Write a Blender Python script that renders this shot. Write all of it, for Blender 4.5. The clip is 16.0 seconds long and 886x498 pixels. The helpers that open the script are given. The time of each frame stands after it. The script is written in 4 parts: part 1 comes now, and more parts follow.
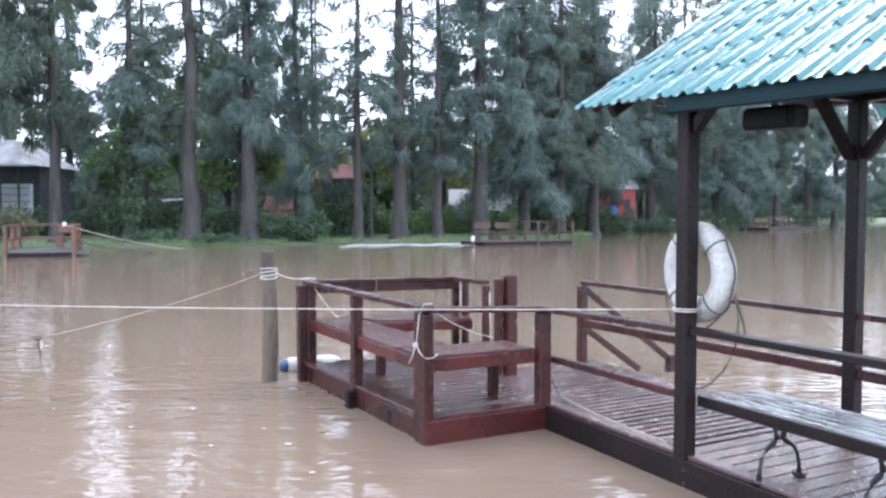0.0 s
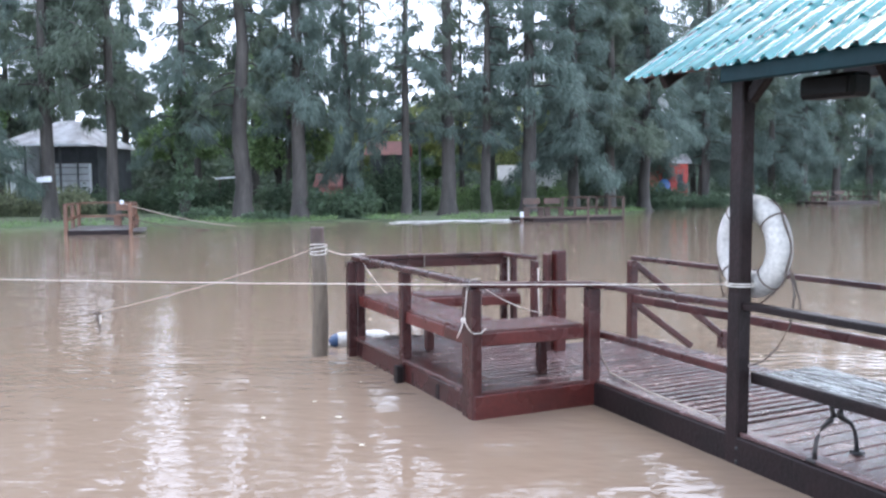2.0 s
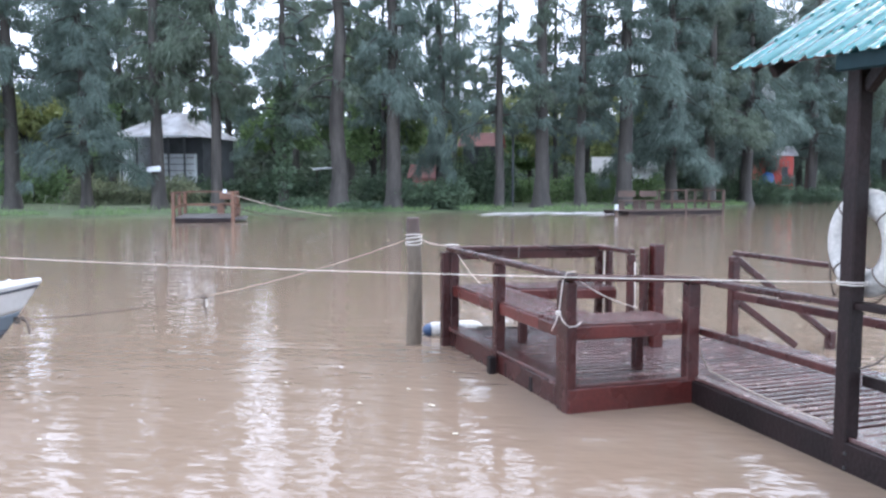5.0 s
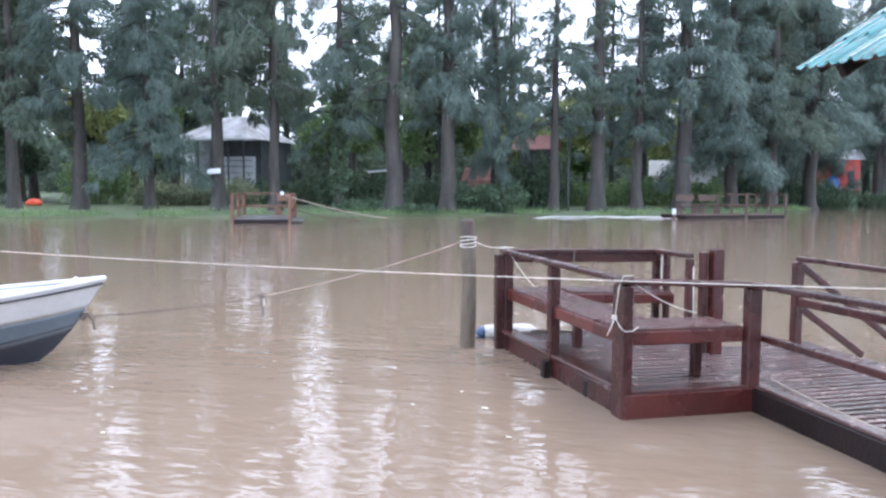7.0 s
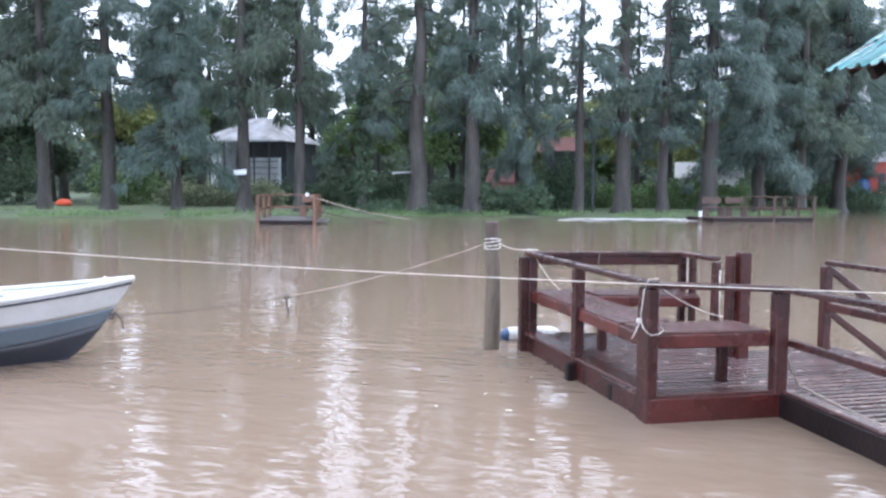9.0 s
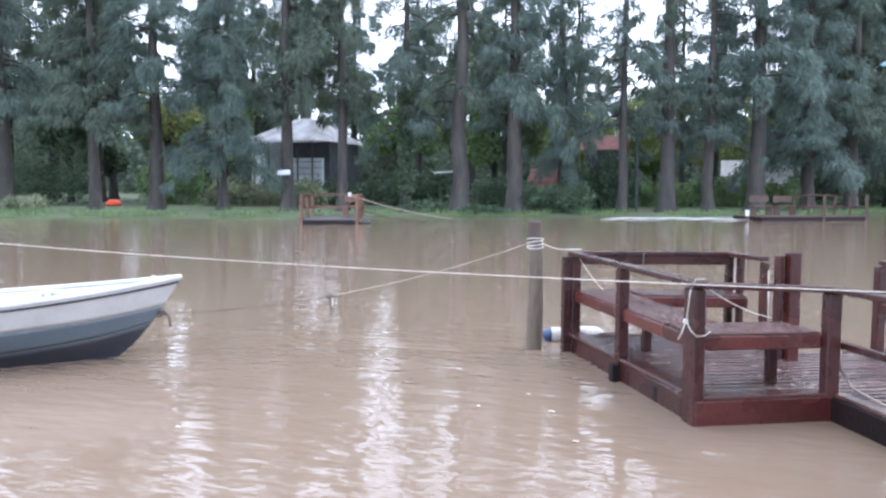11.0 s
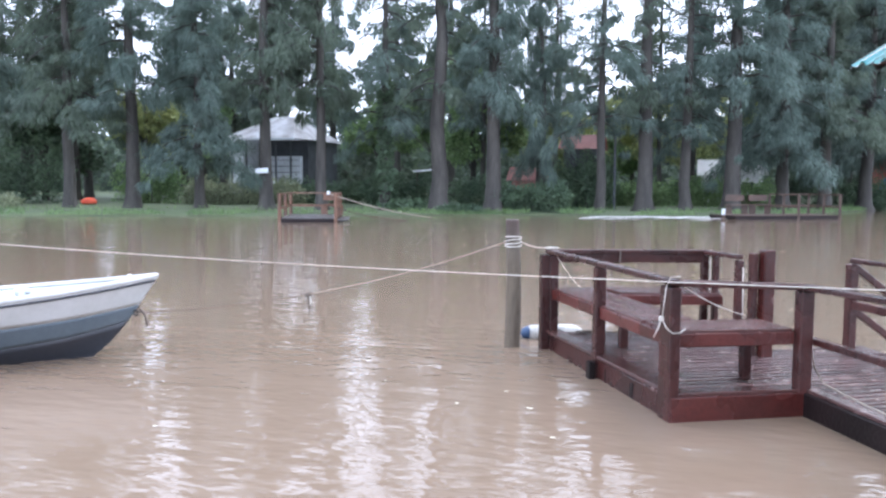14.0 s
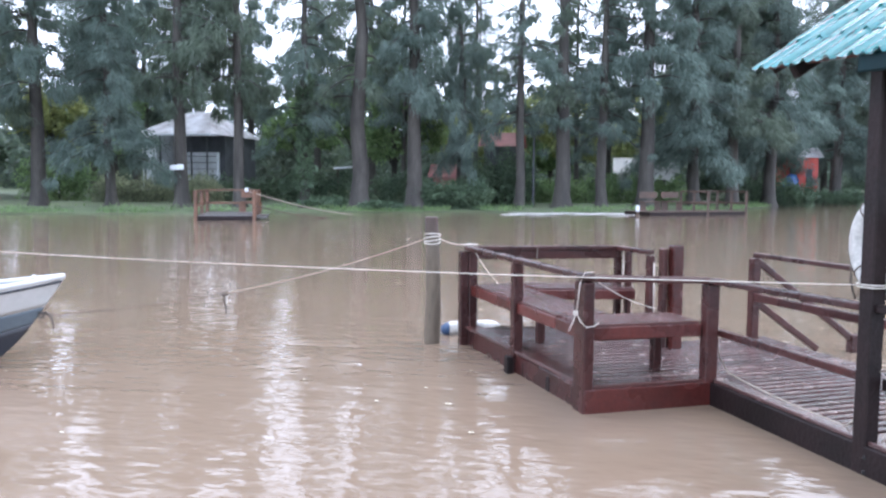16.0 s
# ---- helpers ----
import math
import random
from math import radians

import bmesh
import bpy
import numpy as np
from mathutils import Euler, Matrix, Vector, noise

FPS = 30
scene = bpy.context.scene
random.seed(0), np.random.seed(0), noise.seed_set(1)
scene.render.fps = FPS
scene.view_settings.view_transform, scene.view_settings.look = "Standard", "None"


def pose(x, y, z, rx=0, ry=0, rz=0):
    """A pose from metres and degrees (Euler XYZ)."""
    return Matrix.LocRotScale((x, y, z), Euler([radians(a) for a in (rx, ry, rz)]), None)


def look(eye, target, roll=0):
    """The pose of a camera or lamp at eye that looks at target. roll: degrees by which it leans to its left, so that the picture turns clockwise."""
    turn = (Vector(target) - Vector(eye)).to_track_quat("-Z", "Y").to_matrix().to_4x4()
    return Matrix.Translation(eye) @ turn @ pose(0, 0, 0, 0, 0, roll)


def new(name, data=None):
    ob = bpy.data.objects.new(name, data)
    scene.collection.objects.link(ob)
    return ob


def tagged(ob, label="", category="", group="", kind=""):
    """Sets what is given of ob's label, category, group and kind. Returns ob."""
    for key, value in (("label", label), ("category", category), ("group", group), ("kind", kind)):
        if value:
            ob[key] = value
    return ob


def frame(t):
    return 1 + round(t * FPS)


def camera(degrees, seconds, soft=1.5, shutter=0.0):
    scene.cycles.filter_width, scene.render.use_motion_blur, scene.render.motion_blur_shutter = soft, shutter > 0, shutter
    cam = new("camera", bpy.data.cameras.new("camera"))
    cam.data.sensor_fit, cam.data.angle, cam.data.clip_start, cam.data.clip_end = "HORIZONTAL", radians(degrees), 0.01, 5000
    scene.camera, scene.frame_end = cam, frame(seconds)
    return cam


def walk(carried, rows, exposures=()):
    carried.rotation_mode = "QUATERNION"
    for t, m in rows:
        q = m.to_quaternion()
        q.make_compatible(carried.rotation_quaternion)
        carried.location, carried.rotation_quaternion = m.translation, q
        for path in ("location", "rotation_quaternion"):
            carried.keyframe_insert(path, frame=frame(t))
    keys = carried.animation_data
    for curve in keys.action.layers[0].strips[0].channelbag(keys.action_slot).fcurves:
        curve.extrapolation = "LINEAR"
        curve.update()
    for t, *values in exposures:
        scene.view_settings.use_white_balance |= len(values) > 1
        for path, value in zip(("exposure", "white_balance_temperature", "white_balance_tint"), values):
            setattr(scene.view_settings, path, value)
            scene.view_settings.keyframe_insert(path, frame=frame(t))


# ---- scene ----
# ---- camera ----
cam = camera(58.0, 16.0, soft=2.5)
EYE = 1.6
# seconds, yaw, pitch, roll in degrees; x, y, z offset of the eye
ROWS = [
    (0.0, 0.00, -2.60, 0.00, 0.000, 0.000, 0.000),
    (0.5, 1.13, -3.22, 0.46, 0.007, 0.005, -0.001),
    (1.0, 2.60, -3.18, 0.67, 0.012, 0.005, -0.003),
    (1.5, 3.17, -3.74, 0.40, 0.010, 0.010, -0.007),
    (2.0, 3.48, -4.28, 0.41, 0.008, 0.013, -0.009),
    (2.5, 4.13, -4.07, 0.42, 0.006, 0.015, -0.005),
    (3.0, 5.27, -4.07, 0.53, 0.001, 0.011, -0.008),
    (3.5, 6.22, -4.43, 0.69, -0.003, 0.002, -0.008),
    (4.0, 7.21, -4.57, 0.23, -0.004, 0.004, -0.011),
    (4.5, 8.68, -4.83, 0.08, -0.013, -0.007, -0.009),
    (7.0, 13.94, -4.65, -0.22, -0.029, 0.003, -0.018),
    (7.5, 14.72, -4.67, -0.14, -0.032, 0.002, -0.015),
    (8.0, 15.23, -4.61, -0.14, -0.031, -0.001, -0.017),
    (8.5, 15.33, -4.47, -0.20, -0.032, -0.002, -0.018),
    (9.0, 15.66, -4.56, -0.38, -0.031, -0.008, -0.013),
    (9.5, 16.58, -4.49, -0.10, -0.034, 0.001, -0.013),
    (12.0, 19.33, -4.64, -0.46, -0.042, -0.006, -0.014),
    (12.5, 19.52, -4.27, -0.47, -0.039, -0.021, -0.014),
    (13.0, 18.71, -4.56, -0.57, -0.033, -0.015, -0.017),
    (13.5, 17.92, -4.56, -0.69, -0.037, -0.013, -0.014),
    (14.0, 17.14, -4.70, -0.27, -0.030, -0.013, -0.016),
    (14.5, 15.81, -5.11, -0.00, -0.020, -0.003, -0.011),
    (15.0, 14.32, -4.67, -0.12, -0.014, -0.013, -0.014),
    (15.5, 13.05, -4.93, -0.21, -0.010, -0.011, -0.015),
    (16.0, 11.54, -4.88, -0.34, -0.002, -0.021, -0.013),
]
walk(cam, [(t, pose(x, y, EYE + z, 90 + pitch, roll, yaw)) for t, yaw, pitch, roll, x, y, z in ROWS])

# ---- world, sun, exposure ----
world = bpy.data.worlds.new("overcast_sky")
scene.world = world
world.use_nodes = True
wt = world.node_tree
wt.nodes.clear()
sky = wt.nodes.new("ShaderNodeTexSky")
sky.sky_type = "NISHITA"
sky.sun_disc = False
sky.sun_elevation = radians(48)
sky.sun_rotation = radians(20)
sky.air_density, sky.dust_density, sky.ozone_density = 1.0, 4.0, 1.0
cloud = wt.nodes.new("ShaderNodeMix")
cloud.data_type = "RGBA"
cloud.inputs[0].default_value = 0.82
cloud.inputs[7].default_value = (16.8, 19.0, 24.4, 1)
wback = wt.nodes.new("ShaderNodeBackground")
wback.inputs[1].default_value = 0.15
wout = wt.nodes.new("ShaderNodeOutputWorld")
wt.links.new(sky.outputs[0], cloud.inputs[6])
wt.links.new(cloud.outputs[2], wback.inputs[0])
wt.links.new(wback.outputs[0], wout.inputs[0])
sun = new("sun", bpy.data.lights.new("sun", "SUN"))
sun.data.energy, sun.data.angle, sun.data.color = 1.0, radians(25), (1.0, 0.97, 0.92)
sun.matrix_world = look((8, 20, 26), (0, 0, 0))
scene.view_settings.exposure = 0.49


# ---- materials ----
def material(name, base, rough=0.6, second=None, scale=4.0, fine=40.0, bump=0.15, metal=0.0, stretch=(1, 1, 1), spread=0.0,
             translucent=0.0, contrast=(0.35, 0.65), rough2=None, specular=0.5, island=False):
    """A two-scale noise material: base and second colour, fine grain, bump; spread varies it from object to object."""
    m = bpy.data.materials.new(name)
    m.use_nodes = True
    nt = m.node_tree
    n, l = nt.nodes, nt.links
    b = n["Principled BSDF"]
    b.inputs["Metallic"].default_value = metal
    b.inputs["Roughness"].default_value = rough
    b.inputs["Specular IOR Level"].default_value = specular
    co = n.new("ShaderNodeTexCoord")
    mp = n.new("ShaderNodeMapping")
    mp.inputs["Scale"].default_value = stretch
    info = n.new("ShaderNodeObjectInfo")
    l.new(co.outputs["Object"], mp.inputs["Vector"])
    shift = n.new("ShaderNodeVectorMath")
    shift.operation = "MULTIPLY_ADD"
    l.new(info.outputs["Random"], shift.inputs[0])
    shift.inputs[1].default_value = (37, 91, 53)
    l.new(mp.outputs[0], shift.inputs[2])
    big = n.new("ShaderNodeTexNoise")
    big.inputs["Scale"].default_value = scale
    big.inputs["Detail"].default_value = 4
    small = n.new("ShaderNodeTexNoise")
    small.inputs["Scale"].default_value = fine
    small.inputs["Detail"].default_value = 3
    for t in (big, small):
        l.new(shift.outputs[0], t.inputs["Vector"])
    ramp = n.new("ShaderNodeMapRange")
    ramp.inputs[1].default_value, ramp.inputs[2].default_value = contrast
    l.new(big.outputs["Fac"], ramp.inputs[0])
    mix = n.new("ShaderNodeMix")
    mix.data_type = "RGBA"
    mix.inputs[6].default_value = (*base, 1)
    mix.inputs[7].default_value = (*(second or tuple(c * 0.6 for c in base)), 1)
    l.new(ramp.outputs[0], mix.inputs[0])
    hsv = n.new("ShaderNodeHueSaturation")
    l.new(mix.outputs[2], hsv.inputs["Color"])
    grain = n.new("ShaderNodeMapRange")
    grain.inputs[1].default_value, grain.inputs[2].default_value = 0.25, 0.75
    grain.inputs[3].default_value, grain.inputs[4].default_value = 1 - min(0.25, bump), 1 + min(0.25, bump)
    l.new(small.outputs["Fac"], grain.inputs[0])
    vary = n.new("ShaderNodeMapRange")
    vary.inputs[3].default_value, vary.inputs[4].default_value = 1 - spread, 1 + spread
    if island:
        geo = n.new("ShaderNodeNewGeometry")
        l.new(geo.outputs["Random Per Island"], vary.inputs[0])
    else:
        l.new(info.outputs["Random"], vary.inputs[0])
    mul = n.new("ShaderNodeMath")
    mul.operation = "MULTIPLY"
    l.new(grain.outputs[0], mul.inputs[0])
    l.new(vary.outputs[0], mul.inputs[1])
    l.new(mul.outputs[0], hsv.inputs["Value"])
    l.new(hsv.outputs[0], b.inputs["Base Color"])
    if rough2 is not None:
        rr = n.new("ShaderNodeMapRange")
        rr.inputs[1].default_value, rr.inputs[2].default_value = 0.35, 0.65
        rr.inputs[3].default_value, rr.inputs[4].default_value = rough, rough2
        l.new(big.outputs["Fac"], rr.inputs[0])
        l.new(rr.outputs[0], b.inputs["Roughness"])
    if bump:
        bp = n.new("ShaderNodeBump")
        bp.inputs["Strength"].default_value = bump
        bp.inputs["Distance"].default_value = 0.02
        l.new(small.outputs["Fac"], bp.inputs["Height"])
        l.new(bp.outputs[0], b.inputs["Normal"])
    if translucent:
        tr = n.new("ShaderNodeBsdfTranslucent")
        l.new(hsv.outputs[0], tr.inputs["Color"])
        ms = n.new("ShaderNodeMixShader")
        ms.inputs[0].default_value = translucent
        l.new(b.outputs[0], ms.inputs[1])
        l.new(tr.outputs[0], ms.inputs[2])
        l.new(ms.outputs[0], n["Material Output"].inputs["Surface"])
    return m


def water_material():
    """Muddy brown river: opaque silt colour under a smooth rippled skin."""
    m = bpy.data.materials.new("muddy_water")
    m.use_nodes = True
    n, l = m.node_tree.nodes, m.node_tree.links
    b = n["Principled BSDF"]
    b.inputs["Roughness"].default_value = 0.012
    b.inputs["IOR"].default_value = 1.37
    co = n.new("ShaderNodeTexCoord")
    silt = n.new("ShaderNodeTexNoise")
    silt.inputs["Scale"].default_value = 0.12
    silt.inputs["Detail"].default_value = 5
    l.new(co.outputs["Object"], silt.inputs["Vector"])
    mix = n.new("ShaderNodeMix")
    mix.data_type = "RGBA"
    mix.inputs[6].default_value = (0.178, 0.129, 0.0945, 1)
    mix.inputs[7].default_value = (0.205, 0.150, 0.110, 1)
    l.new(silt.outputs["Fac"], mix.inputs[0])
    l.new(mix.outputs[2], b.inputs["Base Color"])
    last = None
    for scale, strength, dist, sx, sy in ((0.9, 0.5, 0.030, 0.6, 1.3), (3.0, 0.6, 0.0105, 0.6, 1.4), (7.5, 0.6, 0.0080, 0.75, 1.4)):
        mp = n.new("ShaderNodeMapping")
        mp.inputs["Scale"].default_value = (sx, sy, 1)
        mp.inputs["Rotation"].default_value = (0, 0, radians(14 if scale < 2 else -8))
        l.new(co.outputs["Object"], mp.inputs["Vector"])
        t = n.new("ShaderNodeTexNoise")
        t.inputs["Scale"].default_value = scale
        t.inputs["Detail"].default_value = 1.0
        t.inputs["Roughness"].default_value = 0.45
        l.new(mp.outputs[0], t.inputs["Vector"])
        bp = n.new("ShaderNodeBump")
        bp.inputs["Strength"].default_value = strength
        bp.inputs["Distance"].default_value = dist
        l.new(t.outputs["Fac"], bp.inputs["Height"])
        if last:
            l.new(last.outputs[0], bp.inputs["Normal"])
        last = bp
    l.new(last.outputs[0], b.inputs["Normal"])
    return m


WATER = water_material()
STAIN = material("wet_red_stained_wood", (0.056, 0.0165, 0.0145), 0.34, (0.032, 0.0125, 0.012), 3.0, 30, 0.25, stretch=(1, 1, 1), spread=0.25, rough2=0.22, specular=0.38)
DECKWOOD = material("wet_deck_boards", (0.098, 0.050, 0.046), 0.28, (0.060, 0.032, 0.031), 5.0, 60, 0.35, spread=0.35, rough2=0.10, specular=0.8)
DECKRED = material("wet_red_planks", (0.085, 0.032, 0.028), 0.26, (0.06, 0.026, 0.024), 4.0, 50, 0.3, spread=0.2, rough2=0.12)
RED_FACE = material("red_painted_board", (0.096, 0.0185, 0.0145), 0.34, (0.055, 0.0135, 0.012), 2.5, 30, 0.2, spread=0.12, rough2=0.22)
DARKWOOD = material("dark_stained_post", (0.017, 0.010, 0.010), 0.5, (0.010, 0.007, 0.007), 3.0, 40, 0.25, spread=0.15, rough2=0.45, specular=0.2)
POLEWOOD = material("weathered_grey_pole", (0.105, 0.082, 0.058), 0.7, (0.07, 0.05, 0.038), 3.5, 30, 0.6, stretch=(1, 1, 0.25))
ROOFMETAL = material("teal_painted_sheet", (0.026, 0.24, 0.245), 0.24, (0.05, 0.30, 0.31), 2.0, 25, 0.12, rough2=0.14, specular=1.0)
ROOFMETAL.node_tree.nodes["Principled BSDF"].inputs["Coat Weight"].default_value = 0.8
ROOFMETAL.node_tree.nodes["Principled BSDF"].inputs["Coat Roughness"].default_value = 0.12
FASCIA = material("dark_teal_fascia", (0.0035, 0.023, 0.028), 0.6, (0.003, 0.017, 0.021), 3.0, 30, 0.1, specular=0.2)
ROPE = material("pale_rope", (0.60, 0.57, 0.52), 0.85, (0.46, 0.42, 0.37), 30, 160, 0.2)
TANROPE = material("tan_rope", (0.36, 0.31, 0.255), 0.85, (0.26, 0.22, 0.18), 30, 160, 0.2)
OLDROPE = material("grey_wet_rope", (0.14, 0.11, 0.09), 0.85, (0.09, 0.075, 0.065), 30, 160, 0.6)
IRON = material("black_cast_iron", (0.018, 0.019, 0.021), 0.4, (0.03, 0.025, 0.022), 12, 80, 0.3)
RINGWHITE = material("weathered_white_lifebuoy", (0.54, 0.53, 0.50), 0.6, (0.38, 0.37, 0.35), 5, 40, 0.25)
BLACKBOX = material("black_plastic", (0.006, 0.006, 0.007), 0.6, (0.010, 0.010, 0.010), 6, 60, 0.1, specular=0.2)
BARK = material("grey_brown_bark", (0.064, 0.059, 0.053), 0.9, (0.031, 0.029, 0.027), 1.6, 9, 0.9, stretch=(1.6, 1.6, 0.3), spread=0.2)
# the bluish haze over the far trees is mixed into this needle colour
LEAF = material("hazed_blue_green_needles", (0.150, 0.208, 0.180), 0.56, (0.102, 0.150, 0.130), 0.5, 3, 0.0, spread=0.35, translucent=0.5, island=True, specular=0.6)
LEAF_MOSS = material("olive_needles", (0.130, 0.172, 0.124), 0.54, (0.086, 0.122, 0.094), 0.5, 3, 0.0, spread=0.35, translucent=0.5, island=True, specular=0.6)
LEAF_BRIGHT = material("fresh_green_leaves", (0.19, 0.28, 0.12), 0.65, (0.12, 0.20, 0.085), 0.6, 3, 0.0, spread=0.4, translucent=0.35, island=True)
LEAF_OLIVE = material("pale_olive_leaves", (0.27, 0.30, 0.19), 0.65, (0.17, 0.20, 0.125), 0.6, 3, 0.0, spread=0.4, translucent=0.3, island=True)
LEAF_YELLOW = material("yellow_green_leaves", (0.36, 0.38, 0.15), 0.65, (0.22, 0.27, 0.11), 0.6, 3, 0.0, spread=0.4, translucent=0.35, island=True)
LEAF_HEDGE = material("dark_hedge_leaves", (0.09, 0.14, 0.08), 0.65, (0.052, 0.09, 0.056), 0.7, 3, 0.0, spread=0.4, translucent=0.25, island=True)
LEAF_WALL = material("distant_foliage", (0.14, 0.18, 0.11), 0.85, (0.06, 0.09, 0.06), 0.9, 5, 0.25, contrast=(0.4, 0.6))
# white for the sky reflection drawn as patches on the far water
SKYGLARE = material("painted_sky_glare", (0.78, 0.78, 0.77), 0.5, (0.6, 0.58, 0.55), 3, 30, 0.2)
LAWN = material("wet_lawn", (0.095, 0.128, 0.060), 0.85, (0.068, 0.092, 0.048), 0.35, 12, 0.5, contrast=(0.3, 0.7))
HOUSEWHITE = material("pale_painted_wall", (0.72, 0.76, 0.80), 0.7, (0.5, 0.53, 0.56), 1.2, 20, 0.1)
WHITEWASH = material("fresh_white_paint", (0.86, 0.87, 0.88), 0.6, (0.78, 0.79, 0.80), 1.2, 20, 0.05)
HOUSEDARK = material("dark_blue_grey", (0.045, 0.05, 0.06), 0.6, (0.025, 0.03, 0.035), 2, 20, 0.1)
ZINC = material("weathered_zinc_roof", (0.70, 0.71, 0.73), 0.4, (0.40, 0.39, 0.39), 1.1, 10, 0.15, rough2=0.6)
ORANGE = material("orange_red_fabric", (0.72, 0.10, 0.045), 0.6, (0.55, 0.07, 0.03), 3, 30, 0.1)
REDROOF = material("faded_red_roof", (0.40, 0.17, 0.15), 0.6, (0.30, 0.13, 0.12), 1.5, 15, 0.2)
REDWALL = material("red_painted_wall", (0.50, 0.075, 0.055), 0.6, (0.36, 0.06, 0.05), 1.5, 15, 0.1)
BLUE = material("blue_tarpaulin", (0.02, 0.09, 0.26), 0.5, (0.015, 0.06, 0.18), 2, 20, 0.2)
FENDERBLUE = material("blue_fender_end", (0.025, 0.06, 0.13), 0.45, (0.018, 0.045, 0.10), 6, 50, 0.1)
BOATWHITE = material("scuffed_white_hull_paint", (0.50, 0.50, 0.50), 0.45, (0.41, 0.41, 0.40), 2.2, 25, 0.04)
BOATBAND = material("blue_grey_hull_band", (0.105, 0.13, 0.15), 0.45, (0.085, 0.11, 0.13), 2.5, 25, 0.08)
BOATDARK = material("dark_navy_bottom_paint", (0.022, 0.026, 0.034), 0.45, (0.03, 0.03, 0.035), 3, 25, 0.1)
BOATINNER = material("pale_grey_hull_inside", (0.60, 0.65, 0.69), 0.55, (0.50, 0.55, 0.58), 3, 25, 0.08)
ORANGEWOOD = material("orange_brown_stained_wood", (0.155, 0.075, 0.045), 0.5, (0.09, 0.048, 0.032), 2, 20, 0.2, spread=0.2)
DULLWOOD = material("dull_brown_wood", (0.088, 0.052, 0.038), 0.6, (0.055, 0.036, 0.028), 2, 20, 0.2, spread=0.2)
POLEHEAD = material("dark_wet_pole_head", (0.075, 0.048, 0.038), 0.6, (0.05, 0.036, 0.03), 3.5, 30, 0.5, stretch=(1, 1, 0.25))
# wet slats; pale against dark patches paint the sky's sheen into the colour
WETSHEEN = material("sheen_painted_wet_slats", (0.24, 0.26, 0.25), 0.08, (0.06, 0.06, 0.055), 5, 50, 0.3, spread=0.35, rough2=0.3, contrast=(0.42, 0.58), specular=0.8)
WETPLANK = material("wet_grey_planks", (0.13, 0.12, 0.12), 0.3, (0.08, 0.075, 0.075), 2, 20, 0.2, spread=0.2)
LEAFLITTER = material("floating_pale_leaf", (0.50, 0.46, 0.36), 0.6, (0.42, 0.36, 0.26), 9, 50, 0.0, spread=0.4)


# ---- building helpers ----
def thing(name, m=None, label="", category="", group="", kind=""):
    ob = new(name)
    ob.empty_display_size = 0.2
    if m is not None:
        ob.matrix_world = m
    return tagged(ob, label, category, group, kind)


def mesh_of(bm, name, mat, smooth=False):
    bmesh.ops.recalc_face_normals(bm, faces=bm.faces)
    me = bpy.data.meshes.new(name)
    bm.to_mesh(me)
    bm.free()
    me.materials.append(mat)
    if smooth:
        for p in me.polygons:
            p.use_smooth = True
    return me


def part(name, bm, mat, parent, label="", smooth=False):
    ob = new(name, mesh_of(bm, name, mat, smooth))
    if parent is not None:
        ob.parent = parent
        ob.matrix_parent_inverse = parent.matrix_world.inverted() if not parent.parent else Matrix.Identity(4)
    return tagged(ob, label)


def solid(name, bm, mat, label, category, group="", kind="", smooth=False):
    return tagged(part(name, bm, mat, None, "", smooth), label, category, group, kind)


def beam(p0, p1, w, h, bevel=0.006, bm=None, up=(0, 0, 1)):
    """A squared timber from p0 to p1, w wide and h high, centred on that line, with eased edges."""
    p0, p1 = Vector(p0), Vector(p1)
    ax = (p1 - p0)
    length = ax.length
    ax.normalize()
    ref = Vector(up) if abs(ax.dot(Vector(up))) < 0.95 else Vector((*U, 0))
    side = ax.cross(ref).normalized()
    top = side.cross(ax).normalized()
    own = bm is None
    bm = bm or bmesh.new()
    m = Matrix((side, ax, top)).transposed().to_4x4()
    m.translation = (p0 + p1) / 2
    bmesh.ops.create_cube(bm, size=1.0, matrix=m @ Matrix.Diagonal((w, length, h, 1)))
    if bevel and own:
        bmesh.ops.bevel(bm, geom=bm.edges[:], offset=min(bevel, w / 3, h / 3), segments=1, affect="EDGES")
    return bm


def tube(points, radius, sides=6, bm=None, taper=None, cap=True):
    """A round rod along the points; taper gives a radius for each."""
    bm = bm or bmesh.new()
    pts = [Vector(p) for p in points]
    rings = []
    for i, p in enumerate(pts):
        d = (pts[min(i + 1, len(pts) - 1)] - pts[max(i - 1, 0)]).normalized()
        a = d.cross(Vector((0, 0, 1)) if abs(d.z) < 0.9 else Vector((1, 0, 0))).normalized()
        b = d.cross(a)
        r = taper[i] if taper else radius
        rings.append([bm.verts.new(p + (a * math.cos(k) + b * math.sin(k)) * r) for k in (2 * math.pi * j / sides for j in range(sides))])
    for r0, r1 in zip(rings, rings[1:]):
        for j in range(sides):
            bm.faces.new((r0[j], r0[(j + 1) % sides], r1[(j + 1) % sides], r1[j]))
    if cap:
        bm.faces.new(rings[0])
        bm.faces.new(rings[-1][::-1])
    return bm


def sagging(p0, p1, sag, steps=24):
    p0, p1 = Vector(p0), Vector(p1)
    return [p0.lerp(p1, i / steps) - Vector((0, 0, 4 * sag * (i / steps) * (1 - i / steps))) for i in range(steps + 1)]


def quads(name, verts, faces, mat):
    me = bpy.data.meshes.new(name)
    me.from_pydata(verts, [], faces)
    me.materials.append(mat)
    return me


# ---- the plan: U runs along the walkway away from the camera, N across it ----
U = Vector((-0.454, 0.891))
NV = Vector((0.891, 0.454))
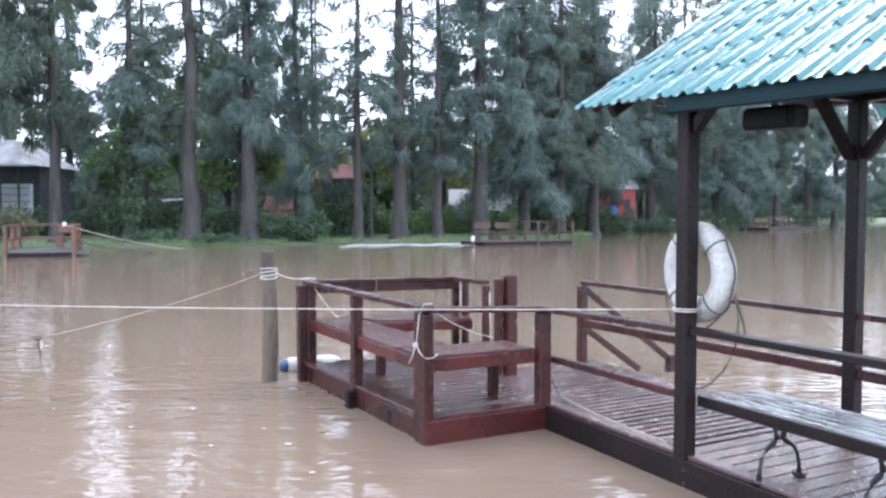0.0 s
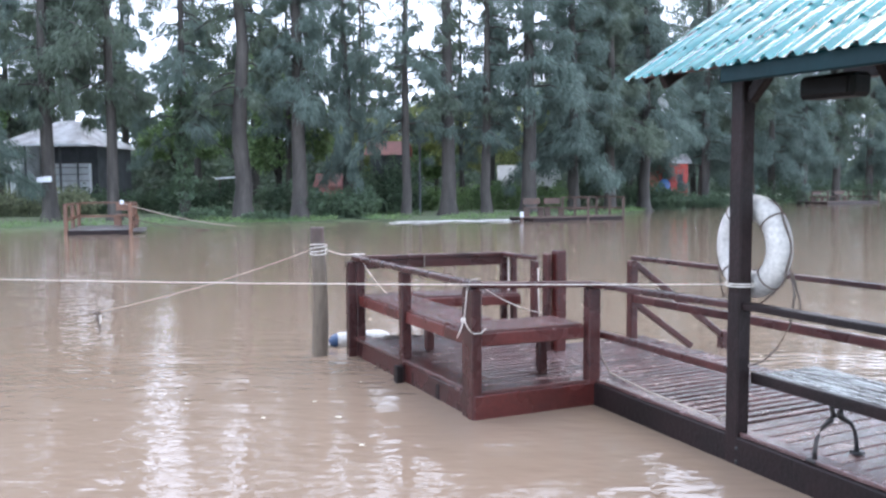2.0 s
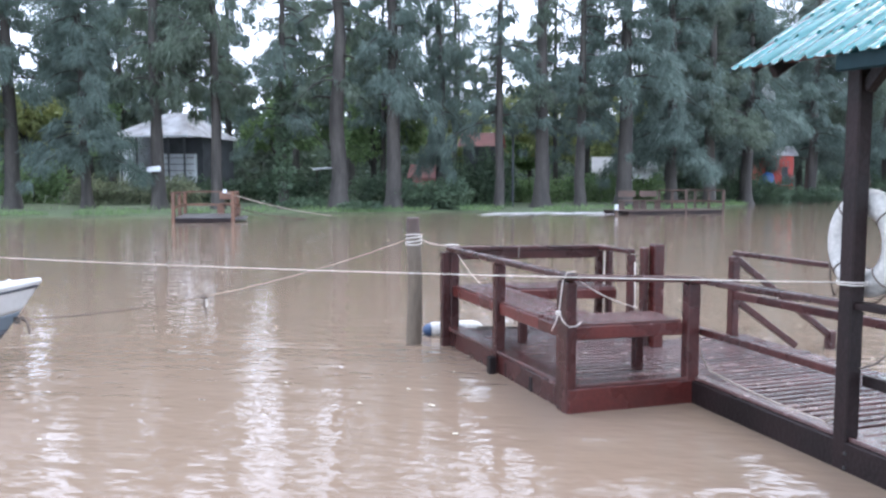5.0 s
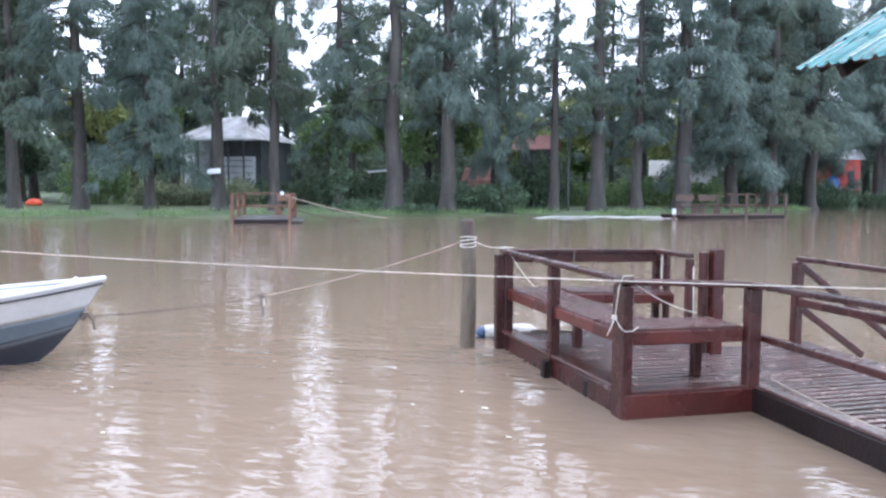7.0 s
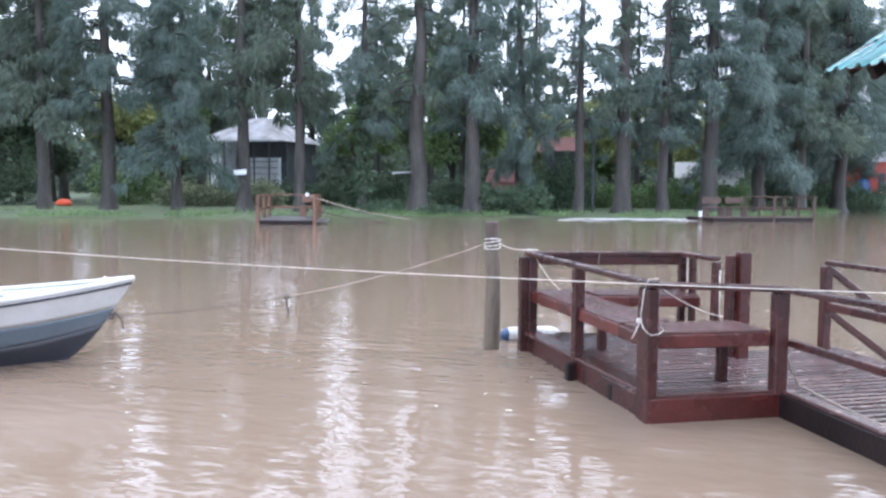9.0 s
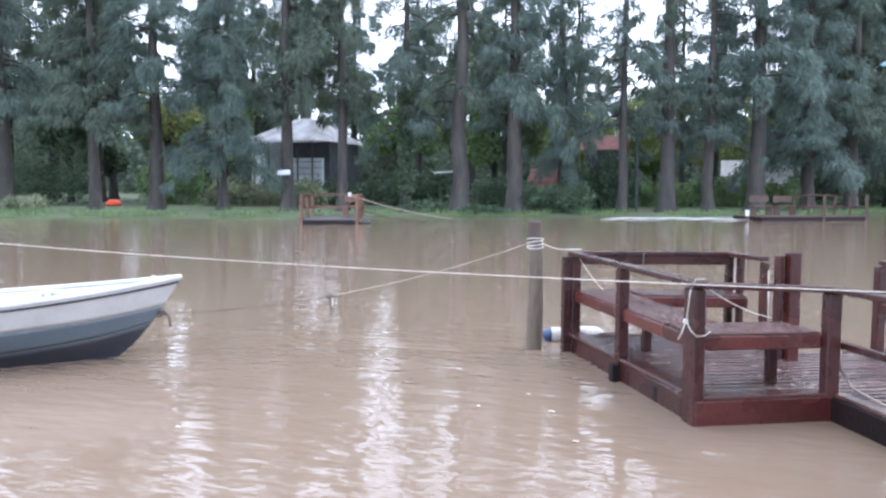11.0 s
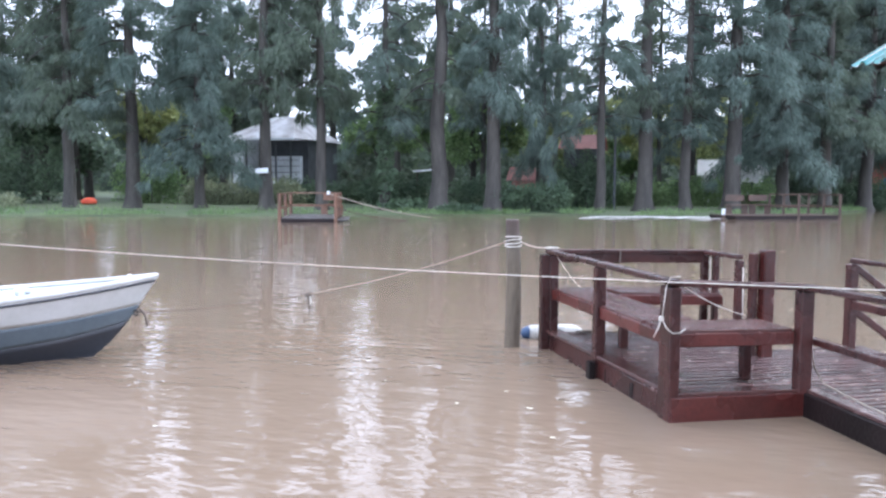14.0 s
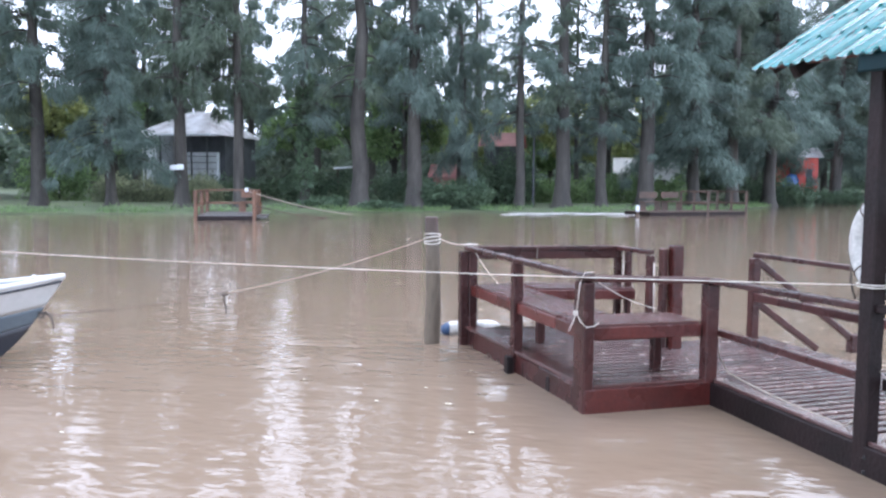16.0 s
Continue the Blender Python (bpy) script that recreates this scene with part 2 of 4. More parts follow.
V = Vector((0.908, 0.419))
DECK = 0.17
RAIL = 0.94


def at(u, n, z=0.0):
    p = U * u + NV * n
    return Vector((p.x, p.y, z))


# ---- water and ground ----
BANK = [(-400, 14), (-120, 20), (-60, 25), (-42, 27.5), (-30, 29.0), (-25, 31.2), (-21, 33.0), (-15, 36.9), (-10, 39.2), (-5, 40.4), (0.5, 42.0), (4, 43.2), (7, 49), (14, 62), (24, 74), (33, 86), (46, 96.5), (52, 100), (120, 150), (500, 400)]


def bank_y(x):
    for (x0, y0), (x1, y1) in zip(BANK, BANK[1:]):
        if x <= x1:
            return y0 + (y1 - y0) * (x - x0) / (x1 - x0)
    return BANK[-1][1]


def lawn_z(x, y):
    d = y - bank_y(x)
    return 0.02 + 0.11 * min(max(d, 0), 1.2) / 1.2 + 0.022 * min(max(d - 1.2, 0), 20)


def build_ground():
    bm = bmesh.new()
    xs = [-400, -250, -120, -80] + [x * 0.9 for x in range(-70, 62)] + [70, 90, 120, 200, 320, 500]
    cols = []
    for x in xs:
        b = bank_y(x) + 0.5 * noise.noise(Vector((x * 0.23, 3.1, 0)))
        prof = [(-500, 1.0), (-20, 0.5), (-1.0, 0.35), (0.6, -0.1), (3, -1.2), (b - 5, -1.3), (b - 0.8, -0.25), (b, 0.015), (b + 0.4, 0.055),
                (b + 1.2, 0.13), (b + 4, 0.19), (b + 9, 0.30), (b + 21, 0.565), (b + 60, 0.8), (b + 600, 1.0), (b + 3000, 1.5)]
        cols.append([bm.verts.new((x if abs(x) < 390 else x * 8, y, z + (0.03 * noise.noise(Vector((x * 0.8, y * 0.8, 0))) if b <= y < b + 30 else 0))) for y, z in prof])
    for c0, c1 in zip(cols, cols[1:]):
        for i in range(len(c0) - 1):
            bm.faces.new((c0[i], c1[i], c1[i + 1], c0[i + 1]))
    solid("ground", bm, LAWN, "wet green lawn along the river bank", "ground", kind="structure", smooth=True)
    bm = bmesh.new()
    bmesh.ops.create_grid(bm, x_segments=1, y_segments=1, size=1, matrix=Matrix.Diagonal((600, 450, 1, 1)))
    solid("water", bm, WATER, "muddy brown flooded river with small ripples", "river", kind="structure")


build_ground()


# ---- the near jetty ----
jetty = thing("wooden_jetty", Matrix.Translation(at(4.9, 3.4)), "red-brown stained wooden jetty, wet with rain, just above flood water", "jetty")
C, MID, FARL, PR = Vector((-0.133, 5.505, 0)), Vector((-0.712, 6.56, 0)), Vector((-1.295, 7.56, 0)), Vector((0.742, 5.90, 0))
FARR, FARR2, PILE = Vector((0.125, 8.03, 0)), Vector((0.41, 7.56, 0)), Vector((0.595, 7.05, 0))
R2 = at(6.12, 4.60)
Z = Vector((0, 0, 1))


def post(p, w, d, z0, z1, mat=None, lean=(0, 0), name="post", owner=None, axis=None):
    bm = beam((p.x, p.y, z0), (p.x + lean[0], p.y + lean[1], z1), w, d, 0.008, up=(*(axis or U), 0))
    return part(name, bm, mat or STAIN, owner or jetty)


def rail(p, q, w, h, mat=None, name="rail", owner=None):
    return part(name, beam(p, q, w, h), mat or STAIN, owner or jetty)


for p, w, d, top in ((C, 0.078, 0.17, RAIL - 0.035), (MID, 0.09, 0.08, RAIL - 0.03), (PR, 0.10, 0.09, RAIL - 0.075)):
    post(p, w, d, -0.9, top)
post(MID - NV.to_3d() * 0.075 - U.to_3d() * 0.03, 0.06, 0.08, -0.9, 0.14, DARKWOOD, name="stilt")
post(FARL + Vector((-0.042, -0.02, 0)), 0.085, 0.085, -0.9, RAIL - 0.03)
post(FARL + Vector((0.040, 0.0, 0)), 0.085, 0.085, -0.9, RAIL - 0.03)
post(FARR, 0.065, 0.065, -0.9, RAIL - 0.03)
post(FARR + Vector((0.10, -0.06, 0)), 0.055, 0.06, -0.9, RAIL - 0.03)
post(FARR2, 0.065, 0.065, -0.9, RAIL - 0.03)
post(PILE, 0.10, 0.10, -0.9, 1.05, RED_FACE, name="mooring_post")
post(PILE + Vector((-0.105, 0.0, 0)), 0.05, 0.08, -0.9, 1.02, name="mooring_post")
post(R2, 0.08, 0.08, -0.9, RAIL - 0.03)
cap = Z * RAIL
low = Z * -0.05
for p, q in ((C - U.to_3d() * 0.09, FARL), (FARL, FARR), (FARR, FARR2), (C - Z * 0.012, PR + low), (PR + low, at(3.5, 3.40) - Z * 0.03), (at(3.5, 3.40) - Z * 0.025, at(0.5, 3.40) - Z * 0.02), (R2, at(3.35, 4.66)), (at(3.35, 4.66), at(0.5, 4.66))):
    far_side = (p - at(0, 4.6)).dot(NV.to_3d()) > -0.1
    rail(p + cap, q + cap, 0.055 if far_side else 0.085, 0.04, DARKWOOD if (p - at(3.5, 3.40)).to_2d().length < 0.01 else STAIN, name="handrail")
rail(FARL + Z * 0.885, FARR + Z * 0.885, 0.04, 0.10)
rail(R2 + Z * 0.56, at(3.45, 4.66, 0.57), 0.05, 0.07)
rail(at(3.45, 4.66, 0.57), at(0.5, 4.66, 0.57), 0.05, 0.07)
# stair rails that go down into the water
for z0, z1, s in ((0.90, 0.10, 1.12), (0.53, 0.05, 0.70)):
    part("stair_rail", beam(R2 + Z * z0, R2 + NV.to_3d() * s + Z * z1, 0.05, 0.06), STAIN, jetty)
post(R2 + NV.to_3d() * 1.1, 0.08, 0.08, -0.9, 0.17, name="stair_post")
# skirts
SR = Vector((0.765, 5.885, 0))
C0 = Vector((-0.120, 5.434, 0))
rail(C0 + Z * 0.06, SR + Z * 0.06, 0.045, 0.21, RED_FACE, "skirt_board")
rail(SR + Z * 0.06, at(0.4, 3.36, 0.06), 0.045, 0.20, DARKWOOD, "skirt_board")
rail(C0 + Z * 0.05 + U.to_3d() * 0.20 + NV.to_3d() * 0.03, FARL + Z * 0.05 + NV.to_3d() * 0.02, 0.05, 0.205, STAIN, "skirt_board")
rail(C0 + Z * (DECK + 0.003) + U.to_3d() * 0.03 + V.to_3d() * 0.10, FARL + Z * (DECK + 0.003) + V.to_3d() * 0.03, 0.15, 0.03, DECKRED, "border_plank")
rail(C0 + Z * (DECK + 0.005) + U.to_3d() * 0.075 + V.to_3d() * 0.06, SR + Z * (DECK + 0.005) + U.to_3d() * 0.055, 0.14, 0.03, DECKRED, "border_plank")
rail(SR + Z * (DECK + 0.003) + Vector((0.04, 0.02, 0)), at(0.4, 3.41, DECK + 0.003), 0.09, 0.03, DECKWOOD, "border_plank")
rail(FARL + Z * 0.10, FARR + Z * 0.10, 0.045, 0.12, STAIN, "skirt_board")
rail(at(6.2, 4.84, 0.09), at(0.4, 4.86, 0.09), 0.045, 0.12, STAIN, "skirt_board")
rail(at(6.22, 3.6, 0.10), at(6.22, 4.86, 0.10), 0.045, 0.12, STAIN, "skirt_board")
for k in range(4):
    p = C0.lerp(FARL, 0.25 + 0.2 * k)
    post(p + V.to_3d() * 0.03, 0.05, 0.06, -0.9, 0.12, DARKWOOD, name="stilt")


def deck_board(p, q, w, name="deck_board"):
    part(name, beam(p, q, w, 0.03, 0.004), DECKWOOD, jetty)


# boards of the platform, then of the walkway, with open joints
k = 0
while k * 0.096 < 2.30:
    s = k * 0.096 + 0.08
    a = C0 + U.to_3d() * s
    q = a + V.to_3d() * (1.02 if s < 1.30 else 1.42)
    deck_board(a + Z * (DECK - 0.018), q + Z * (DECK - 0.018 + 0.002 * (k % 3)), 0.060)
    k += 1
u = 0.5
k = 0
while u < 6.2:
    n0 = 3.37 if u < 4.86 else 3.35
    deck_board(at(u, n0, DECK - 0.020), at(u + 0.04, 4.83, DECK - 0.018 - 0.002 * (k % 3)), 0.110 if u < 3.6 else 0.058)
    u += 0.122 if u < 3.6 else 0.09
    k += 1


def platform_bench(p, q, inward, label, legs):
    """A slatted bench seat between rail posts: p to q is its outer edge."""
    p, q, w = Vector(p), Vector(q), Vector(inward).normalized()
    top = thing("platform_bench", Matrix.Translation((p + q) / 2), label, "bench", "platform benches")
    for i in range(4):
        o = w * (0.065 + 0.105 * i) + Z * 0.585
        part("seat_slat", beam(p + o, q + o, 0.098, 0.03), DECKRED, top)
    for o in (w * 0.02, w * 0.43):
        part("apron", beam(p + o + Z * 0.535, q + o + Z * 0.535, 0.035, 0.09), RED_FACE, top)
    for f in legs:
        s = p.lerp(q, f) + w * 0.38
        part("leg", beam(s + Z * DECK, s + Z * 0.49, 0.07, 0.07, up=(*U, 0)), STAIN, top)


side = (FARL - C).normalized()
inn = Vector((side.y, -side.x, 0))
platform_bench(C + side * 0.46, FARL - side * 0.08, inn, "red-brown slatted wooden bench along the jetty's open side rail", (0.58,))
platform_bench(C + V.to_3d() * 0.03 + side * 0.0, PR - V.to_3d() * 0.06, side, "wet red wooden bench between two jetty posts", (0.86,))
platform_bench(FARL + V.to_3d() * 0.5 - side * 0.02, FARR - V.to_3d() * 0.06, -side, "red-brown wooden bench at the jetty's outer end", (0.5,))
for seat_bench in [o for o in scene.objects if o.name == "platform_bench.001"]:
    part("end_apron", beam(C + side * 0.05 + inn * 0.02 + Z * 0.535, C + side * 0.455 + inn * 0.02 + Z * 0.535, 0.035, 0.09), RED_FACE, seat_bench)

# long bench with cast iron legs along the walkway
walk_bench = thing("iron_leg_bench", Matrix.Translation(at(3.0, 3.5, DECK)), "long dark slatted bench on curly cast iron legs, rain-wet", "bench")
SEAT = 0.52
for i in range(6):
    part("seat_slat", beam(at(3.40, 3.495 + 0.072 * i, SEAT), at(0.6, 3.495 + 0.072 * i, SEAT), 0.055, 0.03), WETSHEEN, walk_bench, "wet glossy slat with pale sky sheen put into its colour")
part("front_rail", beam(at(3.455, 3.445, SEAT - 0.02), at(0.6, 3.445, SEAT - 0.02), 0.035, 0.065), DARKWOOD, walk_bench)
rail(at(4.98, 3.435, SEAT - 0.012), at(3.55, 3.440, SEAT - 0.012), 0.05, 0.05, STAIN, "low_rail")


def iron_leg(u):
    """An arched cast iron leg with a waisted neck, a collar and two spread feet."""
    pts = lambda s: [at(u, 3.53 + s * o, DECK + z) for o, z in ((0.155, 0.012), (0.15, 0.07), (0.135, 0.13), (0.10, 0.175), (0.045, 0.205), (0.02, 0.225), (0.035, 0.26), (0.05, 0.31))]
    bm = bmesh.new()
    for s in (1, -1):
        tube(pts(s), 0.014, 8, bm, taper=[0.015, 0.012, 0.011, 0.012, 0.017, 0.019, 0.012, 0.014])
        beam(at(u, 3.53 + s * 0.13, DECK + 0.008), at(u, 3.53 + s * 0.185, DECK + 0.008), 0.05, 0.016, 0, bm)
    beam(at(u, 3.46, SEAT - 0.045), at(u, 3.76, SEAT - 0.045), 0.05, 0.025, 0, bm)
    part("leg", bm, IRON, walk_bench, "curly black cast iron leg", smooth=True)


for u in (2.95, 2.35, 1.5, 0.8):
    iron_leg(u)

# ---- pavilion over the walkway ----
pavilion = thing("pavilion", Matrix.Translation(at(3.45, 4.0)), "open riverside shelter with dark posts and teal metal roof", "shelter")
EAVE_N, EAVE_Z, SLOPE, U0, U1, RIDGE_N = 3.08, 2.255, 0.645, 4.22, 0.4, 4.72


def roof_z(n, u=2.2):
    return EAVE_Z + SLOPE * (n - EAVE_N) - 0.035 * (4.22 - u)


for u, n, w, top in ((3.50, 3.38, 0.095, 2.32), (1.0, 3.38, 0.095, 2.24), (3.35, 4.66, 0.092, 3.1), (1.0, 4.66, 0.092, 3.05), (3.45, 6.2, 0.095, 2.3), (1.0, 6.2, 0.095, 2.25)):
    post(at(u, n), w, w, -1.2, top, DARKWOOD, name="pavilion_post", owner=pavilion)
part("eave_beam", beam(at(3.60, 3.40, 2.30), at(0.5, 3.40, 2.205), 0.07, 0.11), DARKWOOD, pavilion)
part("inner_beam", beam(at(3.9, 4.66, 2.36), at(0.5, 4.66, 2.36), 0.08, 0.13), DARKWOOD, pavilion)
part("tie_beam", beam(at(3.35, 3.38, 2.36), at(3.35, 6.2, 2.36), 0.07, 0.12), DARKWOOD, pavilion)
part("tie_beam", beam(at(1.0, 3.38, 2.36), at(1.0, 6.2, 2.36), 0.07, 0.12), DARKWOOD, pavilion)
part("ridge_beam", beam(at(4.15, RIDGE_N, roof_z(RIDGE_N) - 0.12), at(0.5, RIDGE_N, roof_z(RIDGE_N) - 0.12), 0.06, 0.14), DARKWOOD, pavilion)
part("fascia", beam(at(3.405, EAVE_N + 0.05, EAVE_Z - 0.062), at(U1, EAVE_N + 0.05, EAVE_Z - 0.165), 0.03, 0.095, 0.012), FASCIA, pavilion, "dark teal fascia board")
part("barge_board", beam(at(4.17, EAVE_N + 0.12, roof_z(EAVE_N + 0.12, 4.2) - 0.05), at(4.17, RIDGE_N, roof_z(RIDGE_N, 4.2) - 0.05), 0.03, 0.10), DARKWOOD, pavilion)
for u in (3.9, 3.3, 2.6, 1.9, 1.2, 0.6):
    part("rafter", beam(at(u, EAVE_N + 0.06, roof_z(EAVE_N + 0.06, u) - 0.07), at(u, RIDGE_N, roof_z(RIDGE_N, u) - 0.07), 0.05, 0.08), DARKWOOD, pavilion)
for p, q in ((at(3.46, 3.39, 2.08), at(3.28, 3.39, 2.26)), (at(3.30, 4.66, 1.95), at(2.97, 4.66, 2.34)), (at(3.35, 4.60, 1.95), at(3.35, 4.27, 2.34))):
    part("brace", beam(p, q, 0.06, 0.07), DARKWOOD, pavilion)


def roof_sheet(s_sign):
    """Pressed metal tile courses, each lapped over the one above the eave, with ribs down the slope."""
    down = math.sqrt(1 + SLOPE * SLOPE)
    run = (RIDGE_N - EAVE_N) * down
    nu, tile = 230, 0.30
    k = 0
    while k * tile < run:
        bm = bmesh.new()
        rows = []
        for f in (0.0, 0.5, 0.98, 1.10):
            s = min(k * tile + f * tile, run + 0.002 * f)
            row = []
            for i in range(nu + 1):
                u = U0 + (U1 - U0) * i / nu
                g = (u / 0.175) % 1.0
                rib = 0.022 * max(0, 1 - abs(g - 0.5) / 0.15) ** 0.5 + 0.010 * max(0, 1 - min(g, 1 - g) / 0.10) ** 0.5
                h = rib * (1 - 0.12 * f) + (1 - f) * (0.003 + 0.55 * rib)
                n = EAVE_N + s / down
                n2 = n if s_sign > 0 else 2 * RIDGE_N - n
                row.append(bm.verts.new(at(u, n2, roof_z(n, u) + h)))
            rows.append(row)
        for r0, r1 in zip(rows, rows[1:]):
            for i in range(nu):
                bm.faces.new((r0[i], r0[i + 1], r1[i + 1], r1[i]))
        bmesh.ops.solidify(bm, geom=bm.faces[:], thickness=0.005)
        part("roof_sheet", bm, ROOFMETAL, pavilion, "shiny teal pressed metal course")
        k += 1


roof_sheet(1)
roof_sheet(-1)
part("roof_lining", beam(at(U0 - 0.06, (EAVE_N + RIDGE_N) / 2 + 0.05, (roof_z(EAVE_N, 4.2) + roof_z(RIDGE_N, 4.2)) / 2 - 0.02), at(U1 + 0.05, (EAVE_N + RIDGE_N) / 2 + 0.05, (roof_z(EAVE_N, 0.4) + roof_z(RIDGE_N, 0.4)) / 2 - 0.02), 1.80, 0.012, 0, up=(-NV.x * SLOPE, -NV.y * SLOPE, 1)), RED_FACE, pavilion)


# ---- loudspeaker under the eave ----
speaker = thing("loudspeaker", Matrix.Translation(at(2.95, 3.5, 2.1)), "small black loudspeaker hung under the eave", "loudspeaker")
bm = beam(at(3.17, 3.50, 2.105), at(2.83, 3.50, 2.095), 0.14, 0.12, 0.02)
cabinet = part("cabinet", bm, BLACKBOX, speaker)
part("grille", beam(at(3.14, 3.427, 2.105), at(2.86, 3.427, 2.095), 0.010, 0.085, 0.003), BLACKBOX, cabinet)
part("bracket", beam(at(3.0, 3.50, 2.14), at(3.0, 3.50, 2.26), 0.03, 0.03), IRON, speaker)


# ---- lifebuoy ----
def lifebuoy(c, r, t, m):
    top = thing("lifebuoy", Matrix.Translation(c), "worn white lifebuoy hung on a rope beside the post", "lifebuoy")
    bm = bmesh.new()
    rings = []
    for i in range(40):
        a = 2 * math.pi * i / 40
        ring = []
        for j in range(14):
            b = 2 * math.pi * j / 14
            rr = r - t + t * math.cos(b)
            ring.append(bm.verts.new(m @ Vector((rr * math.cos(a), t * 0.85 * math.sin(b), rr * math.sin(a)))))
        rings.append(ring)
    for i in range(40):
        for j in range(14):
            bm.faces.new((rings[i][j], rings[(i + 1) % 40][j], rings[(i + 1) % 40][(j + 1) % 14], rings[i][(j + 1) % 14]))
    ring_part = part("ring", bm, RINGWHITE, top, smooth=True)
    # grab rope, held at four bands
    for k in range(4):
        a0 = math.pi / 4 + k * math.pi / 2
        pts = [m @ Vector(((r + 0.012 + (0.0 if k != 3 else -0.005)) * math.cos(a), 0.01 * math.sin(8 * a), (r + 0.012) * math.sin(a) - 0.03 * math.sin((a - a0) * 2) ** 2)) for a in (a0 + i * math.pi / 24 for i in range(13))]
        part("grab_rope", tube(pts, 0.006), OLDROPE, ring_part)
        band = [m @ Vector(((r - t + t * 1.04 * math.cos(b)) * math.cos(a0), t * 0.89 * math.sin(b), (r - t + t * 1.04 * math.cos(b)) * math.sin(a0))) for b in (2 * math.pi * j / 14 for j in range(15))]
        part("band", tube(band, 0.005, 5), OLDROPE, ring_part)
    return top


RC = at(3.55, 3.525, 1.246)
lifebuoy(RC, 0.302, 0.078, Matrix.Translation(RC) @ Euler((0, radians(4), radians(-70))).to_matrix().to_4x4())


# ---- mooring pole, ropes, fender ----
POLE = Vector((-1.65, 7.55, 0))
pole_pts = [POLE + Vector((0.0 + 0.012 * math.sin(z * 3.1), 0, z)) for z in (-1.2, -0.2, 0.1, 0.35, 0.6, 0.85, 1.05, 1.24)]
pole = thing("mooring_pole", Matrix.Translation(POLE), "weathered grey-brown round mooring pole standing in the river", "pole")
part("shaft", tube(pole_pts[:-1], 0.07, 14, taper=[0.080, 0.078, 0.077, 0.076, 0.072, 0.070, 0.066]), POLEWOOD, pole, smooth=True)
part("head", tube([pole_pts[-2], pole_pts[-1] - Z * 0.1, pole_pts[-1] - Z * 0.012, pole_pts[-1]], 0.065, 14, taper=[0.0665, 0.066, 0.065, 0.058]), POLEHEAD, pole, "dark wet pole head")
KN = POLE + Vector((0, 0, 1.02))
knot = thing("mooring_rope_knot", Matrix.Translation(KN), "pale rope wound round the top of the mooring pole", "rope")
for i in range(4):
    c = KN + Vector((0.006 * (i % 2), 0, -0.03 + 0.026 * i))
    ring = [c + Vector((0.078 * math.cos(a), 0.078 * math.sin(a), 0.012 * math.sin(a + i))) for a in (2 * math.pi * j / 16 for j in range(17))]
    part("turn", tube(ring, 0.0065), ROPE, knot)


def rope(points, r, mat, label, name="rope"):
    return solid(name, tube(points, r, 6), mat, label, "rope", smooth=True)


PAVK = at(3.50, 3.32, 1.04)
LEFT_END = Vector((-6.76, 5.94, 1.075))
FAR_END = PAVK + (LEFT_END - PAVK) * 1.35
rope(sagging(PAVK, FAR_END, 0.08, 40), 0.0036, ROPE, "long taut pale mooring line tied to the shelter post")
solid("mooring_stake", tube([FAR_END + Vector((0, 0, z)) for z in (-2.2, -1, 0, 0.2)], 0.06, 10), POLEWOOD, "round wooden stake that holds a mooring line", "pole")
for i in range(2):
    c = at(3.50, 3.38, 1.03 + 0.014 * i)
    ring = [c + Vector((0.078 * math.cos(a), 0.078 * math.sin(a), 0)) for a in (2 * math.pi * j / 16 for j in range(17))]
    rope(ring, 0.0042, ROPE, "turn of pale rope tied round the shelter post", "rope_turn")
BOWRING = Vector((-4.802, 6.030, 0.40))
line = sagging(KN + Vector((-0.07, 0, 0)), BOWRING, 0.14, 40)
rope(line, 0.0055, OLDROPE, "grey mooring rope from the pole to the boat's bow")
rope(sagging(KN + Vector((0.07, 0, 0.01)), FARL + Z * 0.985 + Vector((0.02, 0, 0)), 0.03, 12), 0.0055, ROPE, "pale rope from the pole to the jetty rail")
rope([FARL + Z * 0.975 + V.to_3d() * s + U.to_3d() * (0.0) for s in (-0.05, 0.02, 0.09)], 0.008, ROPE, "rope end lying on the jetty rail", "rope_end")

fender = thing("fender", Matrix.Translation((-1.35, 7.99, 0.05)), "white mooring fender with a blue end floating at the jetty", "fender")
f0, f1 = Vector((-1.62, 8.0, 0.055)), Vector((-1.06, 8.24, 0.055))
part("body", tube([f0.lerp(f1, k) for k in (0.06, 0.11, 0.5, 0.84, 0.93, 1.0)], 0.1, 14, taper=[0.066, 0.080, 0.084, 0.080, 0.062, 0.028]), RINGWHITE, fender, smooth=True)
part("end_cap", tube([f0.lerp(f1, k) for k in (-0.05, -0.01, 0.03, 0.075)], 0.1, 14, taper=[0.030, 0.052, 0.066, 0.073]), FENDERBLUE, fender, "blue end cap", smooth=True)


